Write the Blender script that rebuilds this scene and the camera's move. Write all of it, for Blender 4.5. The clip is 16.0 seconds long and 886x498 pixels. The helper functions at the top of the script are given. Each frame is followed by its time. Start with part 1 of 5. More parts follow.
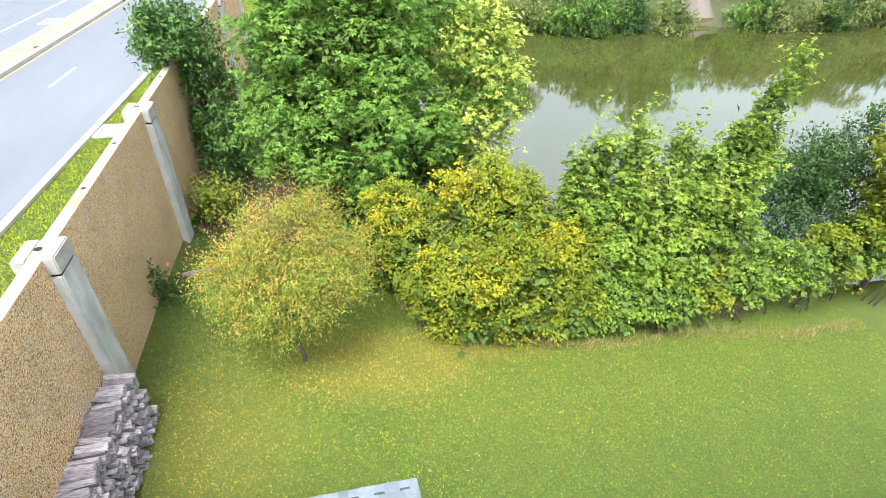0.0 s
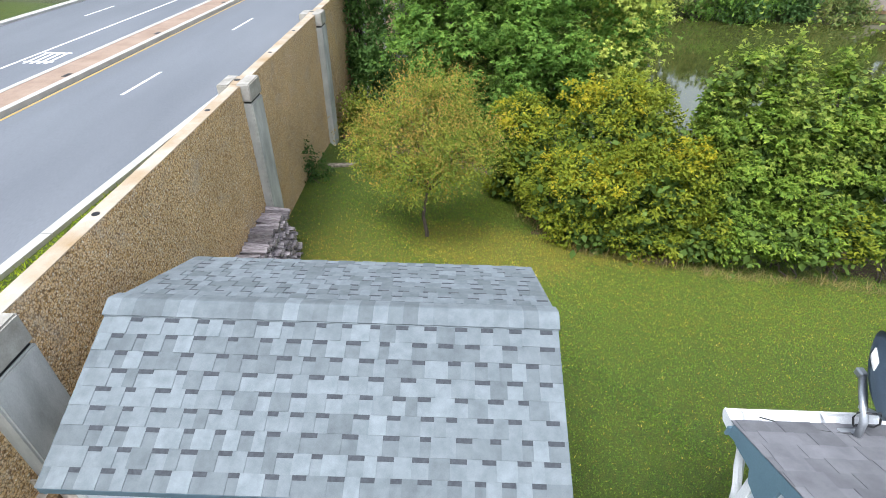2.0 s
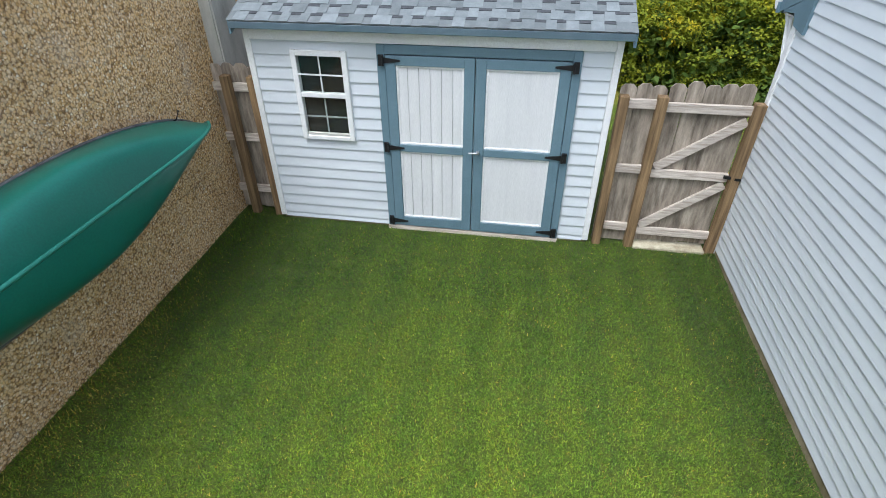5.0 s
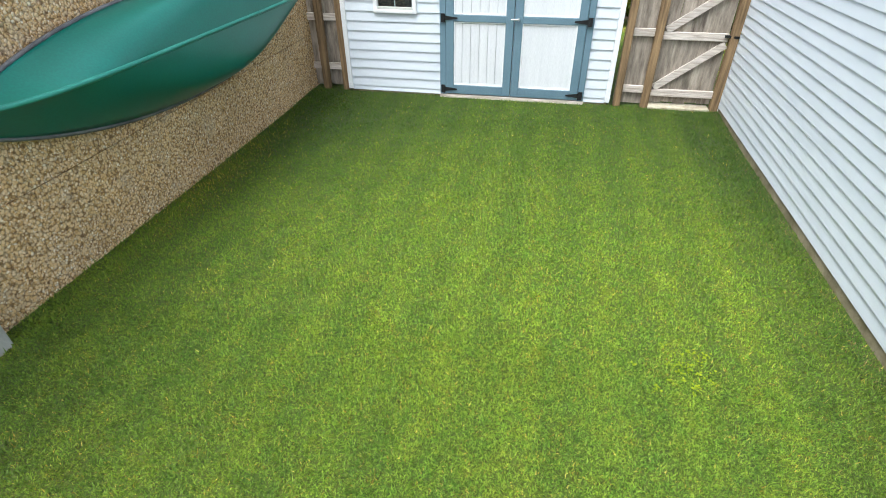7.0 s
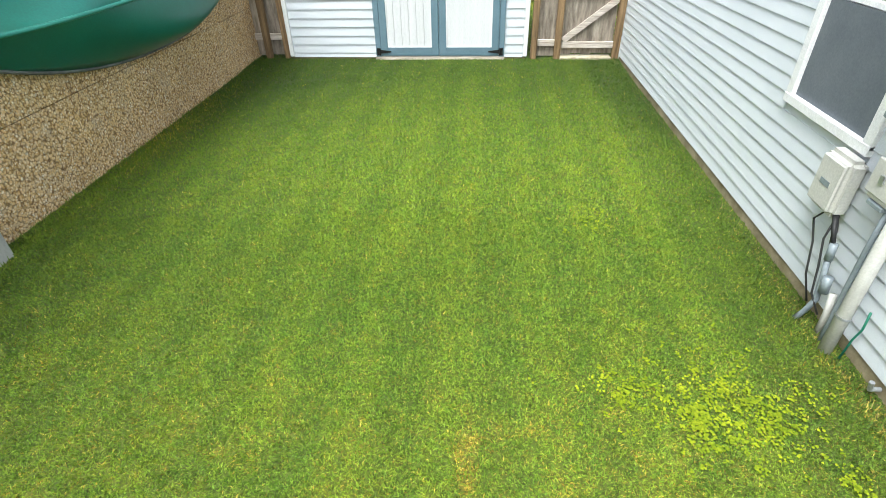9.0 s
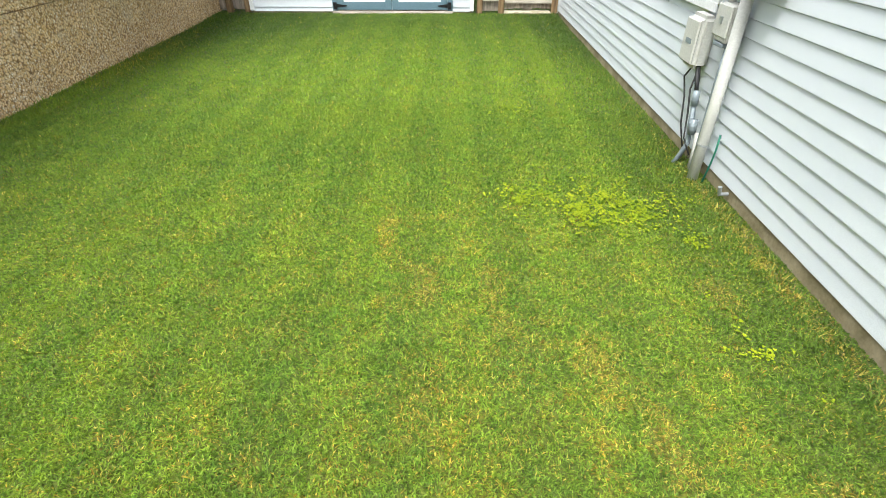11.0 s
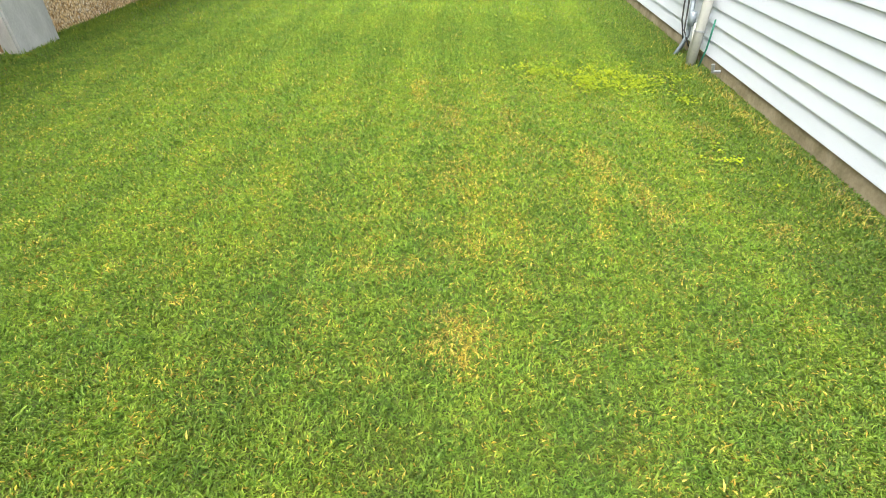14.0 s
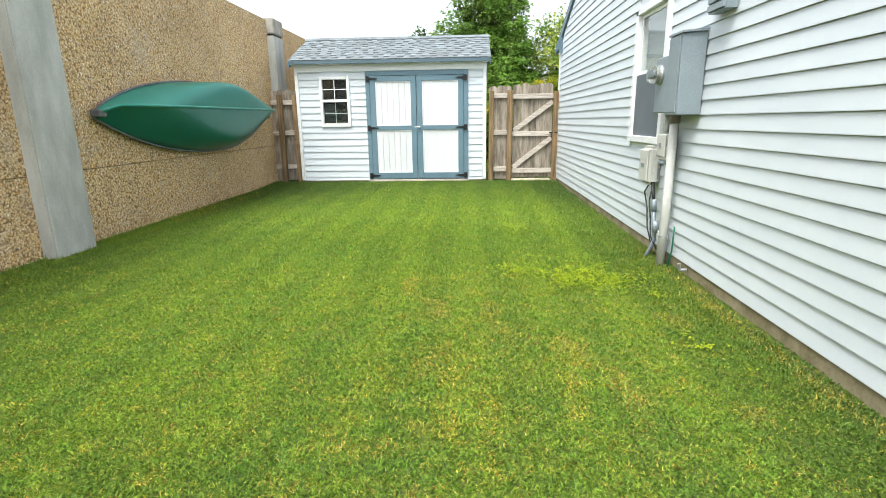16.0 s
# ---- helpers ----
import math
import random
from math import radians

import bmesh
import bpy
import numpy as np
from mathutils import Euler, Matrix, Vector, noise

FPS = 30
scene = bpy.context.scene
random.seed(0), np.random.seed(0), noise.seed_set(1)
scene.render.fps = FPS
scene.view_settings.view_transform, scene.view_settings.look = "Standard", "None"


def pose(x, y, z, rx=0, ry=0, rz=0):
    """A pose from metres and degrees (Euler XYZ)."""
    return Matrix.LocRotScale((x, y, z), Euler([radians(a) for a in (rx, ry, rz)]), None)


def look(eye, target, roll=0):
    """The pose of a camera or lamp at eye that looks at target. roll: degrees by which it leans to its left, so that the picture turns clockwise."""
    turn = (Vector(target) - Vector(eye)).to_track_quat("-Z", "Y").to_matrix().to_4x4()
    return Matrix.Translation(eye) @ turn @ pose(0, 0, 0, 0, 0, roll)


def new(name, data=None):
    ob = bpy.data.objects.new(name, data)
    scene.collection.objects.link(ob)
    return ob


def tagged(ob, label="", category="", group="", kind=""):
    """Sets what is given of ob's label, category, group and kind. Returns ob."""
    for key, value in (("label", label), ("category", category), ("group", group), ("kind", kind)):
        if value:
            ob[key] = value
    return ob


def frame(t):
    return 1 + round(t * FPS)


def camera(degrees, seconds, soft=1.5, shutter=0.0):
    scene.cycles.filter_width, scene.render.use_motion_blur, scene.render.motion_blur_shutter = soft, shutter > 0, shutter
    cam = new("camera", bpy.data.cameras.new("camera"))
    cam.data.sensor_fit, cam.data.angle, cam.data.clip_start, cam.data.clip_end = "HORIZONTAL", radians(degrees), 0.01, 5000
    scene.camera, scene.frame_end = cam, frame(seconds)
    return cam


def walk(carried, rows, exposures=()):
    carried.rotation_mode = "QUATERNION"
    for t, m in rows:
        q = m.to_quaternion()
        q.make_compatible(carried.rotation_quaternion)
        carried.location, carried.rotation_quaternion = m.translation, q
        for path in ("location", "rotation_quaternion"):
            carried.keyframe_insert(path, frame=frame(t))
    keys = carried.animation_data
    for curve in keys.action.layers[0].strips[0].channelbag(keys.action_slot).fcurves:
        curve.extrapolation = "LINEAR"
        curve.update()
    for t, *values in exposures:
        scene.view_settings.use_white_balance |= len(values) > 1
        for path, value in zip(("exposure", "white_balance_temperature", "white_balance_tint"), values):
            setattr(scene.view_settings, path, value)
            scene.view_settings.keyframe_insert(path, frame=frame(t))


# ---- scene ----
cam = camera(82.1, 16.0, 0.8)
EXPOSURES = [(0, 1.87, 6000, 10), (1.5, 1.36, 5900, 10), (2.5, 0.9, 5900, 10), (3.5, 0.72, 5950, 10), (4.2, 0.72, 5900, 10), (6.5, 1.2, 5950, 9), (8.5, 1.43, 6200, 6), (11, 1.51, 6400, 7), (12.5, 1.67, 6500, 10), (14.5, 1.78, 6500, 10), (15.2, 1.66, 6400, 7), (16, 1.47, 6400, 6)]
PATH = [
    (0, (3.18, -0.178, 7.151), (3.561, 1.382, 5.96), 2.5),
    (0.5, (3.053, -0.602, 6.87), (3.328, 0.979, 5.675), 2.0),
    (1, (2.939, -1.001, 6.501), (3.098, 0.598, 5.31), 1.7),
    (1.5, (2.823, -1.455, 6.128), (2.878, 0.154, 4.941), 1.5),
    (2, (2.761, -1.913, 5.717), (2.735, -0.302, 4.532), 1.2),
    (2.5, (2.752, -2.322, 5.249), (2.653, -0.71, 4.07), 0.8),
    (3, (2.723, -2.796, 4.807), (2.556, -1.187, 3.63), 0.5),
    (3.5, (2.741, -3.291, 4.311), (2.516, -1.682, 3.144), 0.2),
    (4, (2.767, -3.774, 3.859), (2.51, -2.169, 2.695), -0.1),
    (4.2, (2.742, -3.971, 3.692), (2.489, -2.364, 2.529), 0.0),
    (6.3, (2.886, -6.299, 2.692), (2.561, -4.695, 1.542), -0.5),
    (6.5, (2.85, -6.473, 2.567), (2.524, -4.872, 1.414), -0.3),
    (7, (2.783, -6.872, 2.338), (2.448, -5.271, 1.187), -0.6),
    (7.5, (2.758, -7.197, 2.207), (2.439, -5.589, 1.061), -0.6),
    (8, (2.774, -7.459, 2.151), (2.492, -5.846, 1.002), -0.7),
    (8.5, (2.799, -7.678, 2.109), (2.601, -6.056, 0.956), -0.6),
    (8.7, (2.851, -7.77, 2.088), (2.682, -6.144, 0.937), -1.0),
    (10.8, (3.212, -8.824, 1.661), (3.195, -7.175, 0.53), 0.3),
    (11, (3.232, -8.901, 1.5), (3.208, -7.251, 0.371), 0.0),
    (11.5, (3.22, -9.155, 1.093), (3.176, -7.502, -0.03), -0.5),
    (12, (3.124, -9.351, 0.875), (3.073, -7.697, -0.249), -0.5),
    (12.5, (3.092, -9.488, 0.861), (3.032, -7.836, -0.265), -0.5),
    (13, (3.121, -9.605, 0.935), (3.054, -7.956, -0.193), -0.5),
    (13.5, (3.152, -9.68, 1.056), (3.078, -8.035, -0.079), -0.4),
    (14, (3.192, -9.732, 1.134), (3.115, -8.128, -0.057), -0.4),
    (14.5, (3.196, -9.779, 1.16), (3.114, -8.157, -0.007), -0.3),
    (15, (3.234, -9.813, 1.166), (3.14, -8.077, 0.176), -0.5),
    (15.5, (3.282, -9.837, 1.149), (3.176, -7.986, 0.399), -0.7),
    (16, (3.315, -9.887, 1.13), (3.204, -7.951, 0.643), -0.8),
]
walk(cam, [(t, look(eye, target, roll)) for t, eye, target, roll in PATH], EXPOSURES)

# ---- light ----
world = bpy.data.worlds.new("sky")
scene.world = world
world.use_nodes = True
wn, wl = world.node_tree.nodes, world.node_tree.links
sky = wn.new("ShaderNodeTexSky")
sky.sky_type, sky.sun_disc = "NISHITA", False
sky.sun_elevation, sky.sun_rotation = radians(65), radians(198)
sky.air_density, sky.dust_density, sky.ozone_density = 1.0, 4.0, 1.0
haze = wn.new("ShaderNodeHueSaturation")
haze.inputs["Saturation"].default_value = 0.3
wl.new(sky.outputs[0], haze.inputs["Color"])
wl.new(haze.outputs[0], wn["Background"].inputs["Color"])
wn["Background"].inputs["Strength"].default_value = 0.15
sun = new("sun", bpy.data.lights.new("sun", "SUN"))
sun.data.energy, sun.data.angle, sun.data.color = 1.2, radians(22), (1.0, 0.97, 0.92)
sun.matrix_world = look((-3.0, -3.8, 10.0), (0, 0, 0))


# ---- materials ----
def ramp_node(nt, fac, stops, interp="LINEAR"):
    r = nt.nodes.new("ShaderNodeValToRGB")
    r.color_ramp.interpolation = interp
    e = r.color_ramp.elements
    while len(e) < len(stops):
        e.new(0.5)
    for k, (p, c) in zip(e, stops):
        k.position, k.color = p, (*c, 1)
    nt.links.new(fac, r.inputs[0])
    return r.outputs[0]


def noise_node(nt, pos, scale, detail=4.0, rough=0.55, stretch=(1, 1, 1)):
    m = nt.nodes.new("ShaderNodeMapping")
    m.inputs["Scale"].default_value = stretch
    nt.links.new(pos, m.inputs["Vector"])
    n = nt.nodes.new("ShaderNodeTexNoise")
    n.inputs["Scale"].default_value, n.inputs["Detail"].default_value, n.inputs["Roughness"].default_value = scale, detail, rough
    nt.links.new(m.outputs[0], n.inputs["Vector"])
    return n.outputs[0]


def mix_node(nt, fac, a, b, mode="MIX"):
    m = nt.nodes.new("ShaderNodeMix")
    m.data_type, m.blend_type = "RGBA", mode
    if isinstance(fac, float):
        m.inputs[0].default_value = fac
    else:
        nt.links.new(fac, m.inputs[0])
    for sock, v in ((m.inputs[6], a), (m.inputs[7], b)):
        if isinstance(v, tuple):
            sock.default_value = (*v, 1)
        else:
            nt.links.new(v, sock)
    return m.outputs[2]


def start(name, rough=0.6, metal=0.0, spec=0.5):
    m = bpy.data.materials.new(name)
    m.use_nodes = True
    nt = m.node_tree
    b = nt.nodes["Principled BSDF"]
    b.inputs["Roughness"].default_value, b.inputs["Metallic"].default_value = rough, metal
    b.inputs["Specular IOR Level"].default_value = spec
    pos = nt.nodes.new("ShaderNodeNewGeometry")
    return m, nt, b, pos


def bump_node(nt, b, height, strength, dist):
    k = nt.nodes.new("ShaderNodeBump")
    k.inputs["Strength"].default_value, k.inputs["Distance"].default_value = strength, dist
    nt.links.new(height, k.inputs["Height"])
    nt.links.new(k.outputs[0], b.inputs["Normal"])


def mottled(name, dark, light, scale=8.0, fine=80.0, rough=0.6, metal=0.0, bump=0.2, dist=0.003, stretch=(1, 1, 1), vary=0.0, island=False, spec=0.4):
    """A surface with stains at one scale, grain at another, and pieces that differ by vary."""
    m, nt, b, g = start(name, rough, metal, spec)
    pos = g.outputs["Position"]
    big = noise_node(nt, pos, scale, 5.0, 0.6, stretch)
    col = ramp_node(nt, big, [(0.3, dark), (0.7, light)])
    grain = noise_node(nt, pos, fine, 3.0, 0.6, stretch)
    col = mix_node(nt, 0.35, col, ramp_node(nt, grain, [(0.3, (0.45, 0.45, 0.45)), (0.7, (1, 1, 1))]), "MULTIPLY")
    if vary:
        if island:
            src = g.outputs["Random Per Island"]
        else:
            src = nt.nodes.new("ShaderNodeObjectInfo").outputs["Random"]
        lo, hi = 1 - vary, 1 + vary
        col = mix_node(nt, 1.0, col, ramp_node(nt, src, [(0.0, (lo, lo, lo)), (1.0, (hi, hi, hi))]), "MULTIPLY")
    nt.links.new(col, b.inputs["Base Color"])
    if bump:
        bump_node(nt, b, grain, bump, dist)
    return m


def aggregate():
    """Exposed pebbles in mortar, tan, ochre, rust, brown and white, with rain-washed grey areas."""
    m, nt, b, g = start("exposed_aggregate", 0.85, 0, 0.3)
    pos = g.outputs["Position"]
    warp = nt.nodes.new("ShaderNodeTexNoise")
    warp.inputs["Scale"].default_value = 30
    nt.links.new(pos, warp.inputs["Vector"])
    warped = mix_node(nt, 0.025, pos, warp.outputs["Color"])
    stones = []
    for scale in (50, 86):
        v = nt.nodes.new("ShaderNodeTexVoronoi")
        v.inputs["Scale"].default_value = scale
        nt.links.new(warped, v.inputs["Vector"])
        sep = nt.nodes.new("ShaderNodeSeparateColor")
        nt.links.new(v.outputs["Color"], sep.inputs[0])
        stones.append((v, sep))
    (v, sep), (v2, sep2) = stones
    shades = [(0.0, (0.3, 0.19, 0.095)), (0.08, (0.44, 0.28, 0.125)), (0.28, (0.57, 0.395, 0.205)), (0.5, (0.51, 0.38, 0.235)), (0.66, (0.62, 0.465, 0.28)), (0.85, (0.67, 0.54, 0.37)), (0.96, (0.74, 0.66, 0.53))]
    stone = ramp_node(nt, sep.outputs[0], shades, "CONSTANT")
    grit = ramp_node(nt, sep2.outputs[0], shades, "CONSTANT")
    small = math_node(nt, "GREATER_THAN", sep.outputs[1], 0.55)
    col = mix_node(nt, small, stone, grit)
    gap = ramp_node(nt, v.outputs["Distance"], [(0.42, (1.04, 1.04, 1.04)), (0.76, (0.46, 0.43, 0.4))])
    col = mix_node(nt, 1.0, col, gap, "MULTIPLY")
    big = noise_node(nt, pos, 0.9, 6.0, 0.65)
    col = mix_node(nt, 1.0, col, ramp_node(nt, big, [(0.3, (0.98, 0.96, 0.93)), (0.65, (1.32, 1.28, 1.2))]), "MULTIPLY")
    washed = ramp_node(nt, noise_node(nt, pos, 1.3, 6.0, 0.65, (1, 1, 0.45)), [(0.5, (0, 0, 0)), (0.72, (0.55, 0.55, 0.55))])
    col = mix_node(nt, washed, col, mix_node(nt, 1.0, col, (0.95, 1.02, 1.18), "MULTIPLY"))
    mortar = ramp_node(nt, noise_node(nt, pos, 1.7, 5.0, 0.6), [(0.56, (0, 0, 0)), (0.74, (0.45, 0.45, 0.45))])
    col = mix_node(nt, mortar, col, (0.46, 0.41, 0.35))
    nt.links.new(col, b.inputs["Base Color"])
    inv = nt.nodes.new("ShaderNodeMath")
    inv.operation, inv.inputs[0].default_value = "SUBTRACT", 1.0
    nt.links.new(v.outputs["Distance"], inv.inputs[1])
    bump_node(nt, b, inv.outputs[0], 0.8, 0.01)
    return m


def leafy(name, cols, through_light=0.35, patch=1.2, rough=0.55):
    """Leaves or blades: the hue of each by chance, and lighter or drier areas among them."""
    m, nt, b, g = start(name, rough + 0.1, 0, 0.18)
    col = ramp_node(nt, g.outputs["Random Per Island"], [(k / (len(cols) - 1), c) for k, c in enumerate(cols)])
    area = noise_node(nt, g.outputs["Position"], patch * 1.6, 4.0, 0.6)
    col = mix_node(nt, 1.0, col, ramp_node(nt, area, [(0.32, (0.7, 0.75, 0.7)), (0.68, (1.28, 1.17, 1.0))]), "MULTIPLY")
    nt.links.new(col, b.inputs["Base Color"])
    t = nt.nodes.new("ShaderNodeBsdfTranslucent")
    nt.links.new(col, t.inputs["Color"])
    mx = nt.nodes.new("ShaderNodeMixShader")
    mx.inputs[0].default_value = through_light
    nt.links.new(b.outputs[0], mx.inputs[1])
    nt.links.new(t.outputs[0], mx.inputs[2])
    nt.links.new(mx.outputs[0], nt.nodes["Material Output"].inputs["Surface"])
    return m


def math_node(nt, op, a, b):
    m = nt.nodes.new("ShaderNodeMath")
    m.operation = op
    for sock, v in zip(m.inputs, (a, b)):
        if isinstance(v, (int, float)):
            sock.default_value = v
        else:
            nt.links.new(v, sock)
    return m.outputs[0]


def spot_node(nt, pos, cx, cy, rx, ry):
    """1 at a place on the plan, falling to 0 at its rim."""
    m = nt.nodes.new("ShaderNodeMapping")
    m.inputs["Location"].default_value = (-cx / rx, -cy / ry, 0)
    m.inputs["Scale"].default_value = (1 / rx, 1 / ry, 0)
    nt.links.new(pos, m.inputs["Vector"])
    ln = nt.nodes.new("ShaderNodeVectorMath")
    ln.operation = "LENGTH"
    nt.links.new(m.outputs[0], ln.inputs[0])
    return math_node(nt, "MAXIMUM", math_node(nt, "SUBTRACT", 1.0, ln.outputs["Value"]), 0.0)


def lawn(name, blade):
    """Mown grass: lush and shade-darkened by the buildings, drier behind, with worn and yellowed places and, under the
    blades, thatch.
    """
    m, nt, b, g = start(name, 0.55, 0, 0.32)
    pos = g.outputs["Position"]
    fine = noise_node(nt, pos, 70, 3.0, 0.75)
    src = g.outputs["Random Per Island"] if blade else fine
    chance = math_node(nt, "FRACT", math_node(nt, "MULTIPLY", src, 37.7), 0.0) if blade else noise_node(nt, pos, 110, 2.0, 0.6)
    sep = nt.nodes.new("ShaderNodeSeparateXYZ")
    nt.links.new(pos, sep.inputs[0])
    x, y = sep.outputs[0], sep.outputs[1]
    # lush green and painted shade by shed and wall, drier yellow-green behind
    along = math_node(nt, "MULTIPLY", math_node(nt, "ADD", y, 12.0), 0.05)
    lush_shade = ramp_node(nt, along, [(p, (v, v, v)) for p, v in ((0.12, 0.55), (0.16, 0.42), (0.19, 0.24), (0.25, 0.06), (0.29, 0.1), (0.33, 0.2), (0.38, 0.1), (0.42, 0.02), (0.48, 0.36), (0.55, 0.76), (0.6, 0.84), (0.7, 0.68), (0.85, 0.45))])
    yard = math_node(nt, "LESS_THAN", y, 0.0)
    # shade along the sound wall, painted into the lawn as deeper green
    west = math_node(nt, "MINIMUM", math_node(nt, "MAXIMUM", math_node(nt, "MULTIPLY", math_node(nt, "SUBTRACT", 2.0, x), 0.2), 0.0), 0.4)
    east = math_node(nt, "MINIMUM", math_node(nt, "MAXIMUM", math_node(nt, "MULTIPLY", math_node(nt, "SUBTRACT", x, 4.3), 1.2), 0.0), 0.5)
    lush_shade = math_node(nt, "ADD", lush_shade, math_node(nt, "ADD", west, math_node(nt, "MULTIPLY", east, yard)))
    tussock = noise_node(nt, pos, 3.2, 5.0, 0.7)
    lush_shade = math_node(nt, "ADD", lush_shade, math_node(nt, "MULTIPLY", math_node(nt, "SUBTRACT", tussock, 0.53), 0.7))
    lush_shade = math_node(nt, "MINIMUM", math_node(nt, "MAXIMUM", lush_shade, 0.0), 1.0)
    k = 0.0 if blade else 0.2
    deep_green = ramp_node(nt, src, [(0.0 + k, (0.05, 0.098, 0.018)), (0.4, (0.085, 0.15, 0.025)), (0.8 - k * 0.5, (0.108, 0.19, 0.031)), (1.0 - k, (0.15, 0.22, 0.04))])
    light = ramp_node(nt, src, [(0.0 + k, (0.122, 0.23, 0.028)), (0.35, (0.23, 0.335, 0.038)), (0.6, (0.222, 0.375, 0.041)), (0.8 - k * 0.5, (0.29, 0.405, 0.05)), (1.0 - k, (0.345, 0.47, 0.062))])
    col = mix_node(nt, lush_shade, light, deep_green)
    straw = ramp_node(nt, src, [(0.1, (0.34, 0.25, 0.045)), (0.5, (0.5, 0.42, 0.075)), (0.95, (0.6, 0.52, 0.12))])
    dry = noise_node(nt, pos, 5.5, 8.0, 0.8)
    bare = None
    for cx, cy, rx, ry, s in ((3.7, 6.2, 2.5, 1.4, 0.36), (0.8, 4.2, 2.6, 3.8, 0.19), (7.0, 4.5, 14.0, 7.0, 0.05), (5.6, 6.6, 2.8, 0.8, 0.3), (3.14, -7.11, 0.12, 0.2, 0.24), (2.91, -6.66, 0.07, 0.3, 0.24), (3.4, -7.6, 1.1, 1.5, 0.045), (3.42, -7.14, 0.1, 0.4, 0.16), (3.81, -7.54, 0.14, 0.3, 0.22), (3.96, -7.9, 0.1, 0.35, 0.2), (4.5, -7.04, 0.14, 0.2, 0.16), (3.19, -8.73, 0.16, 0.2, 0.24), (2.9, -8.41, 0.2, 0.15, 0.12), (3.2, -7.81, 0.3, 0.3, 0.1), (4.43, -8.02, 0.1, 0.12, 0.2), (-0.4, -2.4, 0.35, 1.9, 0.26), (4.84, -6.5, 0.1, 3.0, 0.16)):
        v = math_node(nt, "MULTIPLY", spot_node(nt, pos, cx, cy, rx, ry), s * 2.0)
        bare = v if bare is None else math_node(nt, "MAXIMUM", bare, v)
    # fewer dry blades where the lawn is lush and darkened
    thirst = math_node(nt, "SUBTRACT", math_node(nt, "ADD", dry, bare), math_node(nt, "MULTIPLY", lush_shade, 0.06))
    share = ramp_node(nt, thirst, [(0.4, (0.01, 0.01, 0.01)), (0.53, (0.085, 0.085, 0.085)), (0.64, (0.27, 0.27, 0.27)), (0.82, (0.55, 0.55, 0.55))])
    worn = ramp_node(nt, along, [(p, (v, v, v)) for p, v in ((0.0, 1.0), (0.27, 1.0), (0.33, 0.42), (0.6, 0.25), (0.78, 0.45), (0.88, 0.9))])
    share = math_node(nt, "MULTIPLY", share, worn)
    if blade:
        yel = math_node(nt, "LESS_THAN", chance, share)
    else:
        yel = math_node(nt, "MULTIPLY", share, 0.9)
    col = mix_node(nt, yel, col, straw)
    hue = noise_node(nt, pos, 11.0, 4.0, 0.65)
    col = mix_node(nt, 1.0, col, ramp_node(nt, hue, [(0.36, (0.9, 0.97, 1.0)), (0.64, (1.12, 1.03, 1.0))]), "MULTIPLY")
    for grain, low, high in ((62.0, 0.62, 1.32), (24.0, 0.91, 1.08)):
        tuft = noise_node(nt, pos, grain, 2.0, 0.6)
        col = mix_node(nt, 1.0, col, ramp_node(nt, tuft, [(0.36, (low, low * 1.02, low * 1.02)), (0.5, (1.02, 1.02, 1.02)), (0.64, (high, high * 0.98, high * 0.95))]), "MULTIPLY")
    clod = noise_node(nt, pos, 13.0, 3.0, 0.6)
    col = mix_node(nt, 1.0, col, ramp_node(nt, clod, [(0.34, (0.91, 0.94, 0.95)), (0.66, (1.07, 1.05, 1.03))]), "MULTIPLY")
    # the mower's lanes, their alternating sheen put into the colour
    wob = math_node(nt, "MULTIPLY", noise_node(nt, pos, 0.5, 2.0, 0.5), 2.2)
    lanes = math_node(nt, "SINE", math_node(nt, "ADD", math_node(nt, "MULTIPLY", x, 13.5), wob), 0.0)
    lanes = math_node(nt, "ADD", math_node(nt, "MULTIPLY", math_node(nt, "MULTIPLY", lanes, yard), 0.5), 0.5)
    col = mix_node(nt, 1.0, col, ramp_node(nt, lanes, [(0.2, (0.93, 0.95, 0.96)), (0.8, (1.08, 1.06, 1.0))]), "MULTIPLY")
    area = noise_node(nt, pos, 1.3, 4.0, 0.6)
    col = mix_node(nt, 1.0, col, ramp_node(nt, area, [(0.34, (0.93, 0.97, 1.0)), (0.66, (1.06, 1.03, 0.97))]), "MULTIPLY")
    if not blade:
        # thatch tint, with the dimness between blades put into its colour
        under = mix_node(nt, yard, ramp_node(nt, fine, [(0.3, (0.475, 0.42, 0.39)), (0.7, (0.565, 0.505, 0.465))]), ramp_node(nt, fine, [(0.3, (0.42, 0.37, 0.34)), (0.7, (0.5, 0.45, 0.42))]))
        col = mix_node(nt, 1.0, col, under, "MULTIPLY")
    across = math_node(nt, "GREATER_THAN", y, 27.0)
    col = mix_node(nt, across, col, ramp_node(nt, dry, [(0.35, (0.04, 0.045, 0.02)), (0.65, (0.1, 0.11, 0.045))]))
    nt.links.new(col, b.inputs["Base Color"])
    if blade:
        t = nt.nodes.new("ShaderNodeBsdfTranslucent")
        nt.links.new(col, t.inputs["Color"])
        mx = nt.nodes.new("ShaderNodeMixShader")
        mx.inputs[0].default_value = 0.42
        nt.links.new(b.outputs[0], mx.inputs[1])
        nt.links.new(t.outputs[0], mx.inputs[2])
        nt.links.new(mx.outputs[0], nt.nodes["Material Output"].inputs["Surface"])
    else:
        bump_node(nt, b, fine, 0.9, 0.02)
    return m


